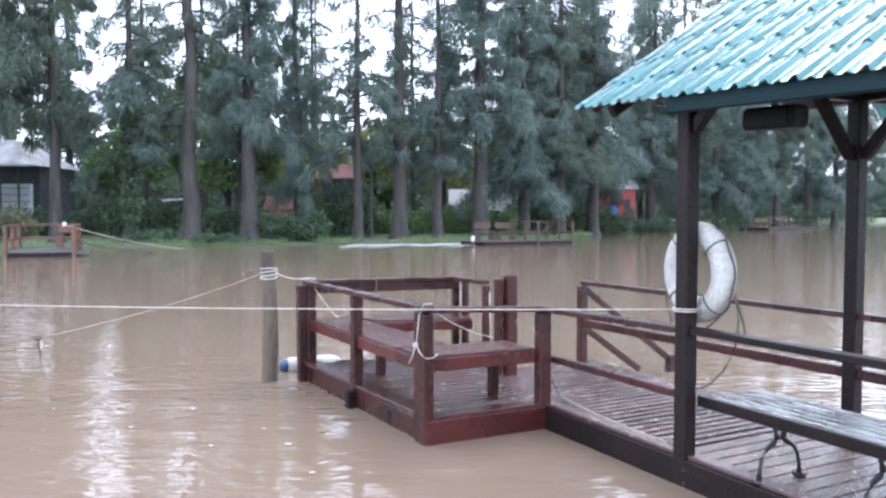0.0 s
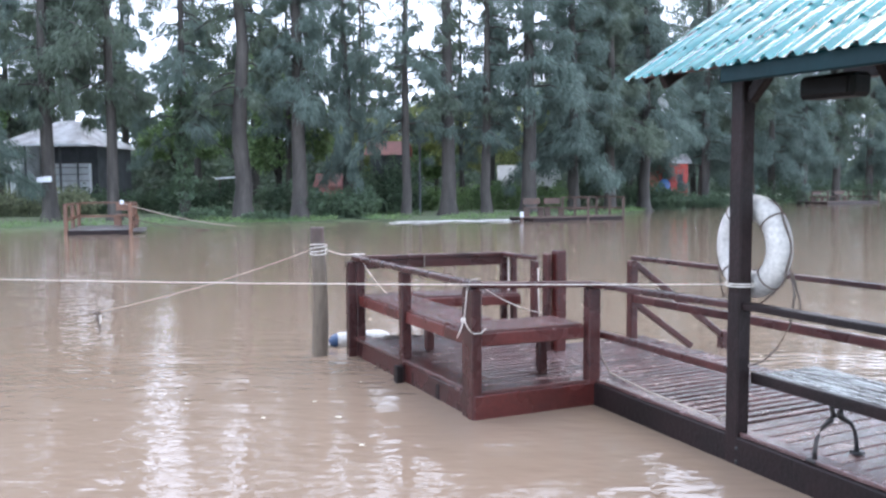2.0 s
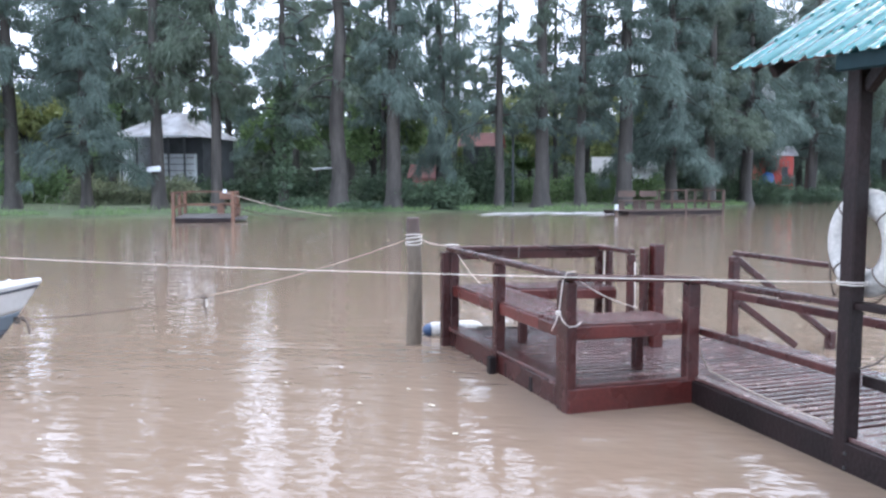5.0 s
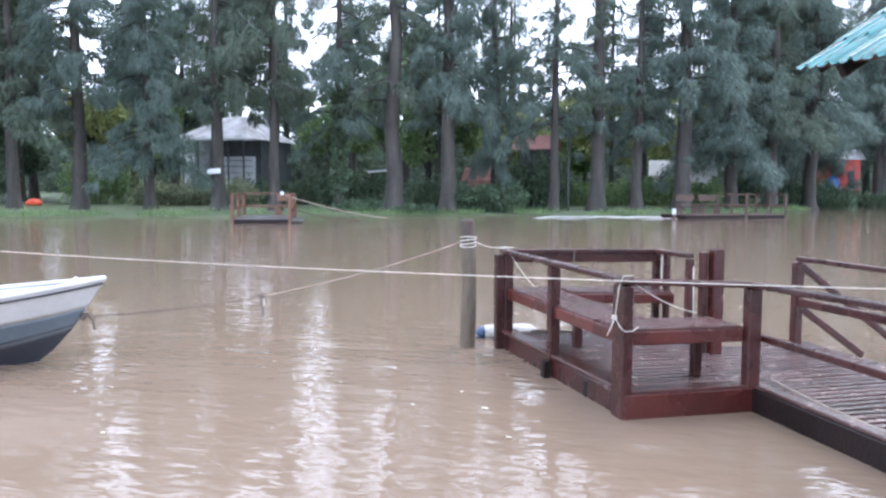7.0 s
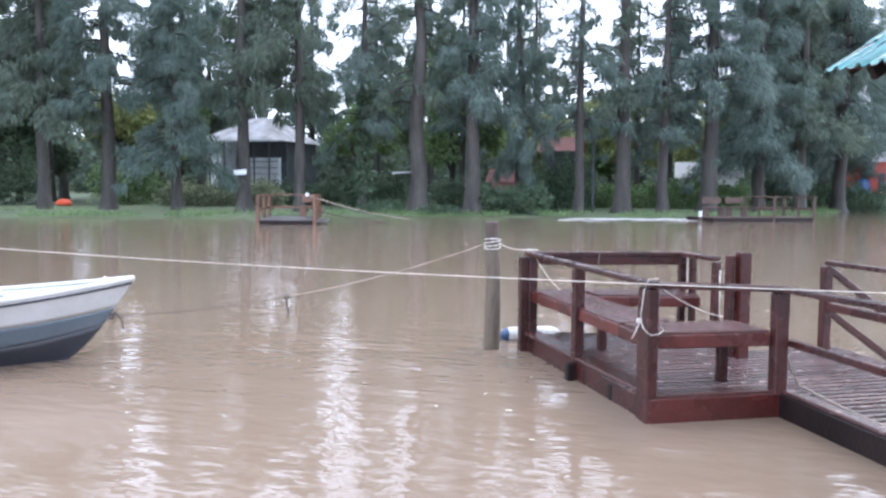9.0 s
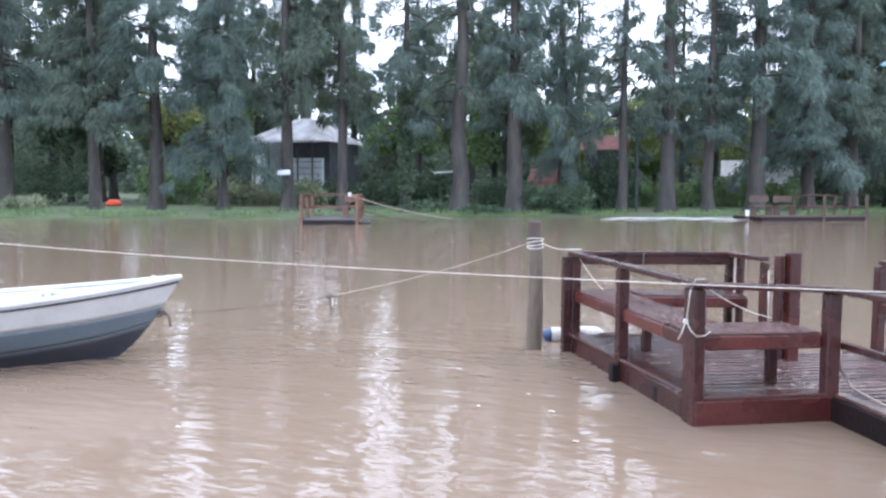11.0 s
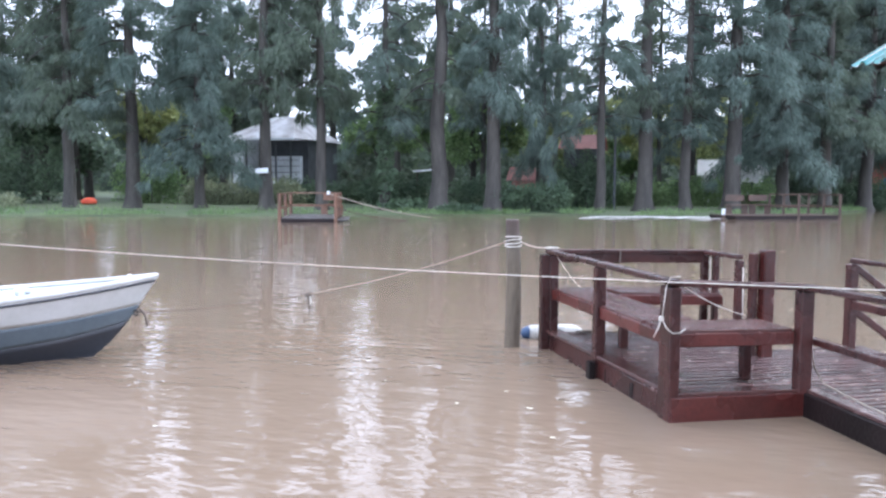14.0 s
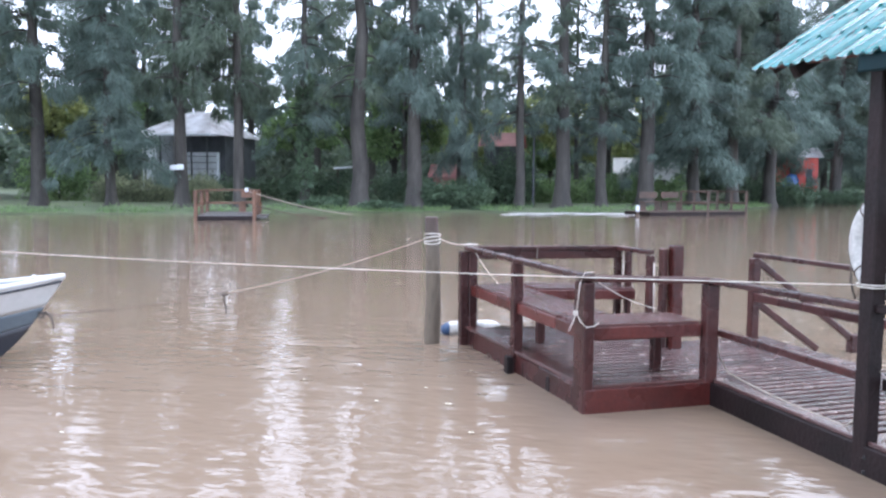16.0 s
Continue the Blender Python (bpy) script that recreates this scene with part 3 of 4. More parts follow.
# ---- the boat ----
def build_boat():
    bow = Vector((-4.702, 6.211, 0))
    back = Vector((-0.84, -0.543, 0)).normalized()
    across = Vector((back.y, -back.x, 0))
    L = 4.0
    boat = thing("rowing_boat", Matrix.Translation(bow + back * 2), "white wooden dinghy with blue-grey band and dark bottom, moored", "boat")

    def hull(s, w, inset=0.0):
        # s: 0 bow to 1 stern; w: 0 keel to 1 gunwale
        beamw = 0.70 * (1 - (1 - min(s / 0.62, 1)) ** 2.1) * (1 - 0.22 * max(0, s - 0.62) / 0.38)
        sheer = 0.715 - 0.55 * s + 0.35 * s * s
        keel = -0.16 + 0.10 * max(0, 1 - s / 0.16) ** 1.6
        z = keel + (sheer - keel) * w
        full = min(1.0, 0.25 + s * 2.6)
        prof = (w ** 0.55) * full + (w ** 1.15) * (1 - full)
        rake = (0.50 * (1 - w) + 0.16 * (1 - w) ** 5) * max(0, 1 - s * 1.1)
        b = max(beamw * prof - inset, 0.004)
        return rake + s * L, b, z + (inset if w < 0.5 else 0)

    def pt(s, w, sd, inset=0.0):
        x, b, z = hull(s, w, inset)
        return bow + back * x + across * (b * sd) + Z * z

    def strip(w0, w1, name, mat, inset=0.0, label=""):
        bm = bmesh.new()
        ns, nw = 36, 6
        for sd in (1, -1):
            g = []
            for i in range(ns + 1):
                s = (i / ns) ** 1.35
                a, b = w0(s), w1(s)
                g.append([bm.verts.new(pt(s, a + (b - a) * j / nw, sd, inset)) for j in range(nw + 1)])
            for i in range(ns):
                for j in range(nw):
                    bm.faces.new((g[i][j], g[i + 1][j], g[i + 1][j + 1], g[i][j + 1]))
        bmesh.ops.remove_doubles(bm, verts=bm.verts, dist=0.001)
        bmesh.ops.solidify(bm, geom=bm.faces[:], thickness=0.012)
        part(name, bm, mat, boat, label, smooth=True)

    boot = lambda s: 0.40 + 0.09 * max(0, 1 - s / 0.35)
    level = lambda w: lambda s: w
    strip(level(0.0), boot, "bottom", BOATDARK, label="dark navy bottom")
    strip(boot, level(0.68), "band", BOATBAND, label="blue-grey band")
    strip(level(0.68), level(1.0), "topside", BOATWHITE, label="scuffed white topside")
    strip(level(0.02), level(0.985), "lining", BOATINNER, 0.035, "pale grey inside")
    for sd in (1, -1):
        gun = part("gunwale", tube([pt((i / 30) ** 1.2, 1.0, sd) + Z * 0.01 for i in range(31)], 0.026, 8), BOATWHITE, boat, smooth=True)
        part("rub_strip", tube([pt((i / 30) ** 1.2, 0.955, sd) + across * (0.012 * sd) for i in range(31)], 0.013, 6), BOATDARK, gun, smooth=True)
    bm = bmesh.new()
    g = [bm.verts.new(pt(1.0, j / 6, sd)) for sd in (1, -1) for j in range(7)]
    bm.faces.new(g[:7] + g[:6:-1])
    bmesh.ops.solidify(bm, geom=bm.faces[:], thickness=0.03)
    part("transom", bm, BOATWHITE, boat)
    for s in (0.36, 0.62, 0.86):
        x, b, z = hull(s, 0.72)
        p = bow + back * x
        part("thwart", beam(p + across * (b - 0.03) + Z * z, p - across * (b - 0.03) + Z * z, 0.22, 0.03), BOATWHITE, boat)
    # small foredeck with its cleat
    bm = bmesh.new()
    f = [pt(s, 0.98, 1) for s in (0.0, 0.03, 0.06, 0.09)] + [pt(s, 0.98, -1) for s in (0.09, 0.06, 0.03)]
    bm.faces.new([bm.verts.new(v) for v in f])
    bmesh.ops.solidify(bm, geom=bm.faces[:], thickness=0.02)
    part("foredeck", bm, BOATWHITE, boat)
    p = pt(0.06, 1.0, 0.0)
    part("cleat", tube([p - across * 0.05 + Z * 0.03, p + Z * 0.045, p + across * 0.05 + Z * 0.03], 0.02, 8), BOATWHITE, boat)
    far = max((1, -1), key=lambda s: pt(0.3, 1.0, s).y)
    p = pt(0.30, 0.93, far) - across * (0.05 * far)
    part("knee", beam(p + Z * -0.20, p + Z * 0.03, 0.05, 0.10), BOATINNER, boat)
    part("rowlock", tube([p - back * 0.07 + Z * 0.02, p + Z * 0.035, p + back * 0.07 + Z * 0.02], 0.032, 8), BOATWHITE, boat)
    e = BOWRING
    part("bow_eye", tube([e + Vector((0.028 * math.cos(a), 0, 0.025 * math.sin(a))) for a in (2 * math.pi * j / 10 for j in range(11))], 0.01, 6), IRON, boat)
    part("painter_end", tube([e, e + Vector((0.05, 0, 0.03)), e + Vector((0.10, 0, -0.02)), e + Vector((0.12, 0, -0.12))], 0.012, 6), OLDROPE, boat, "frayed rope end")


build_boat()


# ---- small ropes and litter about the jetty ----
rope([C + Vector(v) for v in ((0.06, -0.02, 0.975), (0.0, -0.075, 0.975), (-0.03, -0.095, 0.90), (-0.05, -0.10, 0.70))], 0.0038, ROPE, "pale rope looped over the jetty's corner post", "rope_loop")
rope([C + Vector(v) for v in ((-0.05, -0.10, 0.70), (-0.075, -0.10, 0.63), (-0.10, -0.10, 0.575))], 0.0038, ROPE, "frayed end of the rope on the corner post", "rope_end")
rope([C + Vector(v) for v in ((-0.05, -0.10, 0.70), (-0.02, -0.105, 0.64), (0.02, -0.10, 0.605), (0.07, -0.085, 0.61), (0.10, -0.06, 0.635))], 0.0038, ROPE, "slack bight of rope on the corner post", "rope_loop")
for i in range(3):
    rope([C + Vector((-0.055 + 0.014 * math.cos(a), -0.10 + 0.010 * math.sin(a), 0.70 + 0.010 * (i - 1))) for a in (2 * math.pi * j / 8 for j in range(9))], 0.005, ROPE, "knot in the rope on the corner post", "rope_knot")
rope(sagging(C + Vector((0.06, 0.03, 0.92)), C + Vector((0.52, 0.72, 0.625)), 0.03, 12), 0.0045, ROPE, "slack pale rope hanging from post to bench")
rope(sagging(FARL + Vector((0.04, -0.05, 0.97)), FARL + Vector((0.36, -0.45, 0.66)), 0.03, 12), 0.0030, ROPE, "slack pale rope from the rail to the bench")
hook = FARL.lerp(FARR, 0.46)
rope([hook + Vector(v) for v in ((0.0, 0.05, 0.93), (0.01, 0.0, 0.985), (0.0, -0.06, 0.95), (-0.01, -0.07, 0.80), (-0.03, -0.08, 0.45), (-0.03, -0.10, 0.20))], 0.007, OLDROPE, "grey rope hanging from the outer rail to the deck")
rope([hook + Vector((-0.05 + 0.16 * math.cos(a) - 0.05 * a, -0.25 + 0.07 * math.sin(a), 0.19)) for a in (0.5 * k for k in range(14))], 0.010, OLDROPE, "coil of grey rope lying on the deck", "rope_coil")
rope([FARR + Vector(v) for v in ((0.05, -0.075, 0.97), (0.05, -0.085, 0.6), (0.055, -0.085, 0.25))], 0.006, ROPE, "thin pale cord down the jetty's outer post")
rope([FARR2 + Vector(v) for v in ((0.03, -0.06, 0.85), (0.035, -0.065, 0.55), (0.04, -0.06, 0.3))], 0.006, ROPE, "thin pale cord down a jetty post")
rope([(0.80, 5.93, 0.46), (0.83, 5.98, 0.32), (0.90, 6.02, 0.20), (0.98, 5.85, 0.185), (1.08, 5.55, 0.185), (1.19, 5.28, 0.185), (1.30, 5.05, 0.185), (1.38, 4.88, 0.186), (1.42, 4.82, 0.24)], 0.006, TANROPE, "thin rope trailing over the deck boards")
rope([RC + Vector((0, 0, 0.31)), RC + Vector((-0.03, 0.0, 0.55)), at(3.42, 3.40, 2.20)], 0.006, OLDROPE, "thin cord that holds the lifebuoy to the eave")
E1 = RC - U.to_3d() * 0.25
rope([E1 + Vector(v) for v in ((0, -0.05, -0.10), (0.02, -0.07, -0.25), (0.0, -0.07, -0.42), (-0.06, -0.05, -0.55), (-0.13, -0.02, -0.63), (-0.20, 0.0, -0.66))], 0.006, OLDROPE, "slack cord hanging from the lifebuoy")
rope([E1 + Vector(v) for v in ((0.01, -0.05, -0.12), (0.05, -0.07, -0.28), (0.06, -0.07, -0.40))], 0.006, OLDROPE, "loose cord end hanging from the lifebuoy", "rope_end")
E2 = RC + U.to_3d() * 0.29
rope([E2 + Vector(v) for v in ((0, -0.03, 0.0), (0.0, -0.05, -0.22), (0.03, -0.05, -0.33), (0.05, -0.05, -0.28))], 0.006, OLDROPE, "short cord hanging from the lifebuoy", "rope_end")
RAG = line[22]
rag = thing("rag_on_rope", Matrix.Translation(RAG), "frayed wet rag knotted on the mooring rope", "rag")
bm = tube([RAG + Vector((-0.03, 0, 0)), RAG + Vector((0, 0, -0.01)), RAG + Vector((0.03, 0, 0.01))], 0.02, 7)
part("knot", bm, OLDROPE, rag)
part("tail", tube([RAG + Vector(v) for v in ((0, 0, -0.01), (-0.005, 0, -0.07), (0.012, 0, -0.13), (0.004, 0, -0.20))], 0.012, 5, taper=[0.014, 0.016, 0.012, 0.006]), OLDROPE, rag)
part("tail", tube([RAG + Vector(v) for v in ((0.01, 0, -0.01), (0.02, 0, -0.06), (0.01, 0, -0.11))], 0.01, 5, taper=[0.012, 0.012, 0.005]), ROPE, rag)
rope([p + Vector((0, 0, 0.002)) for p in line[:23]], 0.0062, TANROPE, "pale upper half of the boat's mooring rope")

for zz in (0.10, 0.02):
    q = at(3.50, 3.38, zz)
    part("bolt", tube([q + Vector((-0.02, -0.062, 0)), q + Vector((-0.02, -0.075, 0))], 0.010, 8), IRON, pavilion)


# ---- trees ----
rng = np.random.default_rng(7)


def sprays(centres, dirs, length, width, droop, n_rng, corners=4):
    """Needle sprays: long narrow folded leaves from the centres, along dirs and hanging."""
    n = len(centres)
    d = dirs + np.array([0, 0, -1.0]) * droop[:, None]
    d /= np.linalg.norm(d, axis=1)[:, None]
    r = n_rng.normal(size=(n, 3))
    s = np.cross(d, r)
    s /= np.linalg.norm(s, axis=1)[:, None] + 1e-9
    ln = (length * n_rng.uniform(0.6, 1.4, n))[:, None]
    wd = (width * n_rng.uniform(0.6, 1.4, n))[:, None]
    a = centres
    b = centres + d * ln * 0.45 + s * wd
    c = centres + d * ln + n_rng.normal(size=(n, 3)) * 0.03
    e = centres + d * ln * 0.5 - s * wd
    if corners == 3:
        return np.stack([a + s * wd, c, a - s * wd], 1).reshape(-1, 3), np.arange(3 * n).reshape(n, 3)
    v = np.stack([a, b, c, e], 1).reshape(-1, 3)
    f = np.arange(4 * n).reshape(n, 4)
    return v, f


def leaf_mesh(name, v, f, mat):
    me = bpy.data.meshes.new(name)
    me.from_pydata(v.tolist(), [], f.tolist())
    me.materials.append(mat)
    return me


def conifer_meshes(seed, height, r0, crown_from, spread, per, mat, gap, clump=1.0):
    """Trunk with limbs, and a crown of drooping sprays along them."""
    g = np.random.default_rng(seed)
    bm = bmesh.new()
    zs = [-0.3, 0.0, 0.25, 0.7, 1.6, 4, 8, 12, 16, height]
    wob = g.normal(size=(len(zs), 2)) * 0.06
    pts = [(wob[i][0] * min(z / 3, 1.5), wob[i][1] * min(z / 3, 1.5), z) for i, z in enumerate(zs)]
    rr = [r0 * k for k in (1.75, 1.6, 1.32, 1.12, 1.0, 0.88, 0.70, 0.52, 0.34, 0.05)]
    tube(pts, r0, 12, bm, taper=rr)
    # root flare
    for v in bm.verts:
        if v.co.z < 0.8:
            a = math.atan2(v.co.y, v.co.x)
            k = 1 + 0.16 * math.sin(3 * a + seed) * (0.8 - v.co.z) + 0.10 * math.sin(5 * a + 2 * seed) * (0.8 - v.co.z)
            v.co.x *= k
            v.co.y *= k
    limbs = bmesh.new()
    cs, ds = [], []
    z = crown_from
    while z < height - 0.6:
        a = g.uniform(0, 2 * math.pi)
        ln = spread * (1.0 - 0.70 * (z - crown_from) / (height - crown_from)) * g.uniform(0.5, 1.15)
        rise = g.uniform(-0.05, 0.40)
        out = np.array([math.cos(a), math.sin(a), 0])
        place = lambda t: np.array([0, 0, z]) + out * ln * t + np.array([0, 0, 1]) * (rise * ln * t - 0.60 * ln * t * t)
        tube([Vector(place(t)) for t in (0, 0.3, 0.6, 0.85, 1.0)], 0.03, 4, limbs, taper=[0.055, 0.042, 0.030, 0.018, 0.008], cap=False)
        # boughs: dense hanging masses of needles along the limb
        for q in range(max(2, int(ln * 1.5 / clump))):
            t = g.uniform(0.22, 1.0)
            c0 = place(t) + g.normal(size=3) * np.array([0.22, 0.22, 0.08])
            m = int(per * g.uniform(0.5, 1.5) * (1.0 if z < (14.0 if clump == 1.0 else 10.5) else (0.38 if clump == 1.0 else 0.30)))
            rx, rz = g.uniform(0.32, 0.72), g.uniform(0.40, 1.05)
            d = g.normal(size=(m, 3))
            d /= np.linalg.norm(d, axis=1)[:, None]
            rx, rz = rx * clump, rz * clump
            c = d * (g.uniform(0.15, 1.0, m) ** 0.6)[:, None] * np.array([rx, rx, rz * 0.6])
            c[:, 2] -= rz * 0.55 * g.uniform(0, 1, m) ** 1.5
            cs.append(c + c0)
            ds.append(out * 0.4 + d * 0.6)
        z += gap * g.uniform(0.6, 1.5)
    c, d = np.concatenate(cs), np.concatenate(ds)
    v, f = sprays(c, d, 0.29, 0.027, np.full(len(c), 1.1), g, 3)
    return mesh_of(bm, "trunk", BARK, True), leaf_mesh("crown", v, f, mat), mesh_of(limbs, "branchwork", BARK, True)


KINDS = [conifer_meshes(*q) for q in (
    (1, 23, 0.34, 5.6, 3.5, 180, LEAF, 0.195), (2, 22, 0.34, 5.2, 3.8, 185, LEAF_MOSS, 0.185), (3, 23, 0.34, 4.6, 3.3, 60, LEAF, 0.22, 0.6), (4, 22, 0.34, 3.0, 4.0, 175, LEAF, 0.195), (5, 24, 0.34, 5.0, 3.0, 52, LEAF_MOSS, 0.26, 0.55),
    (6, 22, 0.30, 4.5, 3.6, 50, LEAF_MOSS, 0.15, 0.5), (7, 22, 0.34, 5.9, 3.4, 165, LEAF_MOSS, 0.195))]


def conifer(x, y, kind, k, turn, fat=1.0, slim=1.0, label="tall dark green conifer with drooping foliage on the bank"):
    z = lawn_z(x, y) - 0.03
    ob = thing("conifer", Matrix.Translation((x, y, z)), label, "tree", "trees along the bank")
    tm, cm, lm = KINDS[kind]
    for nm, me, sc in (("trunk", tm, (fat, fat, k)), ("crown", cm, (k * slim, k * slim, k)), ("branchwork", lm, (k * slim, k * slim, k))):
        o = new(nm, me)
        o.parent = ob
        o.rotation_euler = (0, 0, turn)
        o.scale = sc
        if nm != "trunk":
            tagged(o, kind="stuff")
    return ob


ROW = ((-52, 31.6, 1, 1.0, 1.0), (-47, 32.4, 0, 1.0, 1.0), (-42.2, 33.3, 1, 1.0, 1.1), (-36.9, 34.0, 0, 1.05, 1.3), (-31.3, 34.6, 1, 1.0, 0.85), (-27.9, 35.3, 0, 1.0, 1.05), (-24.6, 36.4, 3, 0.84, 0.75), (-21.1, 37.1, 6, 1.05, 0.95),
       (-18.4, 38.0, 6, 1.0, 0.8), (-15.4, 39.4, 2, 0.95, 0.72), (-12.5, 39.7, 4, 1.1, 1.25), (-9.8, 40.6, 0, 1.0, 1.15), 
       (-4.5, 42.2, 2, 1.0, 0.70), (-2.35, 43.6, 4, 1.1, 1.2), (-0.3, 44.8, 2, 0.9, 0.85), (2.1, 45.6, 0, 1.1, 1.25), (5.0, 49.0, 3, 1.0, 0.95), (7.6, 52.0, 1, 1.0, 1.0),
       (10.5, 56.0, 3, 1.1, 1.1), (11.2, 60.8, 0, 1.1, 1.0), (17, 65.5, 3, 1.1, 1.1), (21, 70.5, 1, 1.15, 1.1), (25.5, 75, 3, 1.1, 1.0), (30, 79.5, 3, 1.15, 1.1), (35, 84, 1, 1.1, 1.1),
       (40.5, 89, 3, 1.15, 1.2), (46.5, 95, 3, 1.1, 1.1), (53, 101, 1, 1.1, 1.1), (60, 107, 3, 1.2, 1.1))
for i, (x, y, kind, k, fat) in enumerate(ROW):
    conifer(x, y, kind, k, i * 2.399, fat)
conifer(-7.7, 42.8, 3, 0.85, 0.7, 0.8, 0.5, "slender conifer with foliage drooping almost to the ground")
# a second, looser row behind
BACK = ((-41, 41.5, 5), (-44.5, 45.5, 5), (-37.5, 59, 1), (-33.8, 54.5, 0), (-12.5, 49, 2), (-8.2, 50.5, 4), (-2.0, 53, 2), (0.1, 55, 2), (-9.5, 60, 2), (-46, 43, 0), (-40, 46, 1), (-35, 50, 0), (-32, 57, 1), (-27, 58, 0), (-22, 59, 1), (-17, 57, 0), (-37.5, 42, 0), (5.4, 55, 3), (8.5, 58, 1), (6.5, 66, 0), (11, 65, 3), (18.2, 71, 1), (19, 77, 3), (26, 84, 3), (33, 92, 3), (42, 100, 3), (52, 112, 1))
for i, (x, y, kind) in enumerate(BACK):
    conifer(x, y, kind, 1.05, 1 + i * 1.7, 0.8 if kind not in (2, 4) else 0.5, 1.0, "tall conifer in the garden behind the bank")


def foliage_mesh(seed, blobs, count, size, mat, name="leaves"):
    """Leaves scattered over the outsides of several uneven clumps (x, y, z, rx, rz)."""
    g = np.random.default_rng(seed)
    cs, ds = [], []
    per = count // len(blobs)
    for bx, by, bz, rx, rz in blobs:
        d = g.normal(size=(per, 3))
        d /= np.linalg.norm(d, axis=1)[:, None]
        r = g.uniform(0.45, 1.12, per) ** 0.7
        lump = 1 + 0.25 * np.sin(d[:, 0] * 5 + bx * 3) * np.sin(d[:, 1] * 4 + by) + 0.2 * np.sin(d[:, 2] * 6 + bz)
        c = d * (r * lump)[:, None] * np.array([rx, rx, rz]) + np.array([bx, by, bz])
        ok = c[:, 2] > 0.02
        cs.append(c[ok])
        ds.append(d[ok] + g.normal(size=(ok.sum(), 3)) * 0.7)
    c, d = np.concatenate(cs), np.concatenate(ds)
    v, f = sprays(c, d, size, size * 0.30, np.full(len(c), 0.25), g)
    return leaf_mesh(name, v, f, mat)


def bush(x, y, w, h, mat, seed, label, name="shrub", count=1800, size=0.16, depth=None):
    """A shrub, or a hedge grown together from several plants: stems and leafy clumps."""
    g = np.random.default_rng(seed)
    n = max(3, int(w * 2.2))
    depth = depth or min(w * 0.5, 1.0)
    blobs = [((i + 0.5) / n * w - w / 2 + g.uniform(-0.1, 0.1), g.uniform(-0.3, 0.3) * depth, h * g.uniform(0.30, 0.55), w / n * 0.9 + 0.15, h * g.uniform(0.42, 0.55)) for i in range(n)]
    top = thing(name, Matrix.Translation((x, y, lawn_z(x, y) - 0.05)), label, name, "shrubs on the bank")
    top.rotation_euler = (0, 0, 0.3)
    plants = 1 if name == "shrub" else max(2, n // 5)
    for k in range(plants):
        own = blobs[k * n // plants:(k + 1) * n // plants]
        o = new("foliage", foliage_mesh(seed * 50 + k, own, count // plants, size, mat))
        o.parent = top
        bm = bmesh.new()
        c = own[len(own) // 2]
        tube([(c[0], c[1], -0.1), (c[0] + 0.05, c[1], h * 0.3), (c[0] - 0.04, c[1] + 0.05, h * 0.6)], 0.04, 6, bm, taper=[0.05, 0.04, 0.02])
        s = new("stem", mesh_of(bm, "stem", BARK, True))
        s.parent = top
    return top


def broadleaf(x, y, h, r, mat, seed, label, count=9000, size=0.30):
    g = np.random.default_rng(seed)
    top = thing("broadleaf_tree", Matrix.Translation((x, y, lawn_z(x, y) - 0.05)), label, "tree", "garden trees")
    bm = bmesh.new()
    tube([(0, 0, -0.2), (0.1, 0, h * 0.25), (0, 0.1, h * 0.5), (0.1, 0, h * 0.8)], 0.2, 8, bm, taper=[0.24, 0.18, 0.13, 0.04])
    blobs = []
    for i in range(11):
        a, zz = g.uniform(0, 6.28), h * g.uniform(0.38, 0.95)
        rr = r * g.uniform(0.3, 0.95) * (1.1 - 0.5 * zz / h)
        tip = (rr * math.cos(a), rr * math.sin(a), zz)
        tube([(0, 0, zz * 0.55), (tip[0] * 0.5, tip[1] * 0.5, zz * 0.85), tip], 0.04, 5, bm, taper=[0.08, 0.05, 0.02])
        blobs.append((*tip, r * g.uniform(0.28, 0.5), h * g.uniform(0.08, 0.17)))
    for nm, me in (("trunk", mesh_of(bm, "trunk", BARK, True)), ("crown", foliage_mesh(seed, blobs, count, size, mat, "crown"))):
        o = new(nm, me)
        o.parent = top


for i, (x, y, h, r, mt) in enumerate(((-33, 43, 8, 3.2, LEAF_YELLOW), (-33.5, 50, 7, 3.2, LEAF_BRIGHT), (-39, 41, 7, 3, LEAF_HEDGE), (-13.5, 50, 9, 3.2, LEAF_BRIGHT), (-10, 56, 6, 3.5, LEAF_YELLOW), (-3, 60, 8, 3.5, LEAF_YELLOW),
                                      (-4.6, 66, 7, 3.0, LEAF_BRIGHT), (3, 66, 9, 3.5, LEAF_YELLOW), (-20, 62, 10, 4, LEAF_BRIGHT), (12, 80, 9, 4, LEAF_HEDGE), (30, 100, 11, 5, LEAF_MOSS), (22, 90, 11, 5, LEAF_HEDGE), (44, 115, 13, 6, LEAF_HEDGE))):
    broadleaf(x, y, h, r, mt, 40 + i, "leafy garden tree behind the river bank")

# far woods close the view behind the gardens
g = np.random.default_rng(99)
blobs = []
for i in range(90):
    x = -95 + i * 2.6 + g.uniform(-1, 1)
    d = 34 + g.uniform(-4, 10)
    hh = g.uniform(6.0, 10.0)
    blobs.append((x, bank_y(x) + d, hh * 0.5, 2.6, hh * 0.55))
woods = new("far_woods", foliage_mesh(99, blobs, 50000, 0.75, LEAF_MOSS))
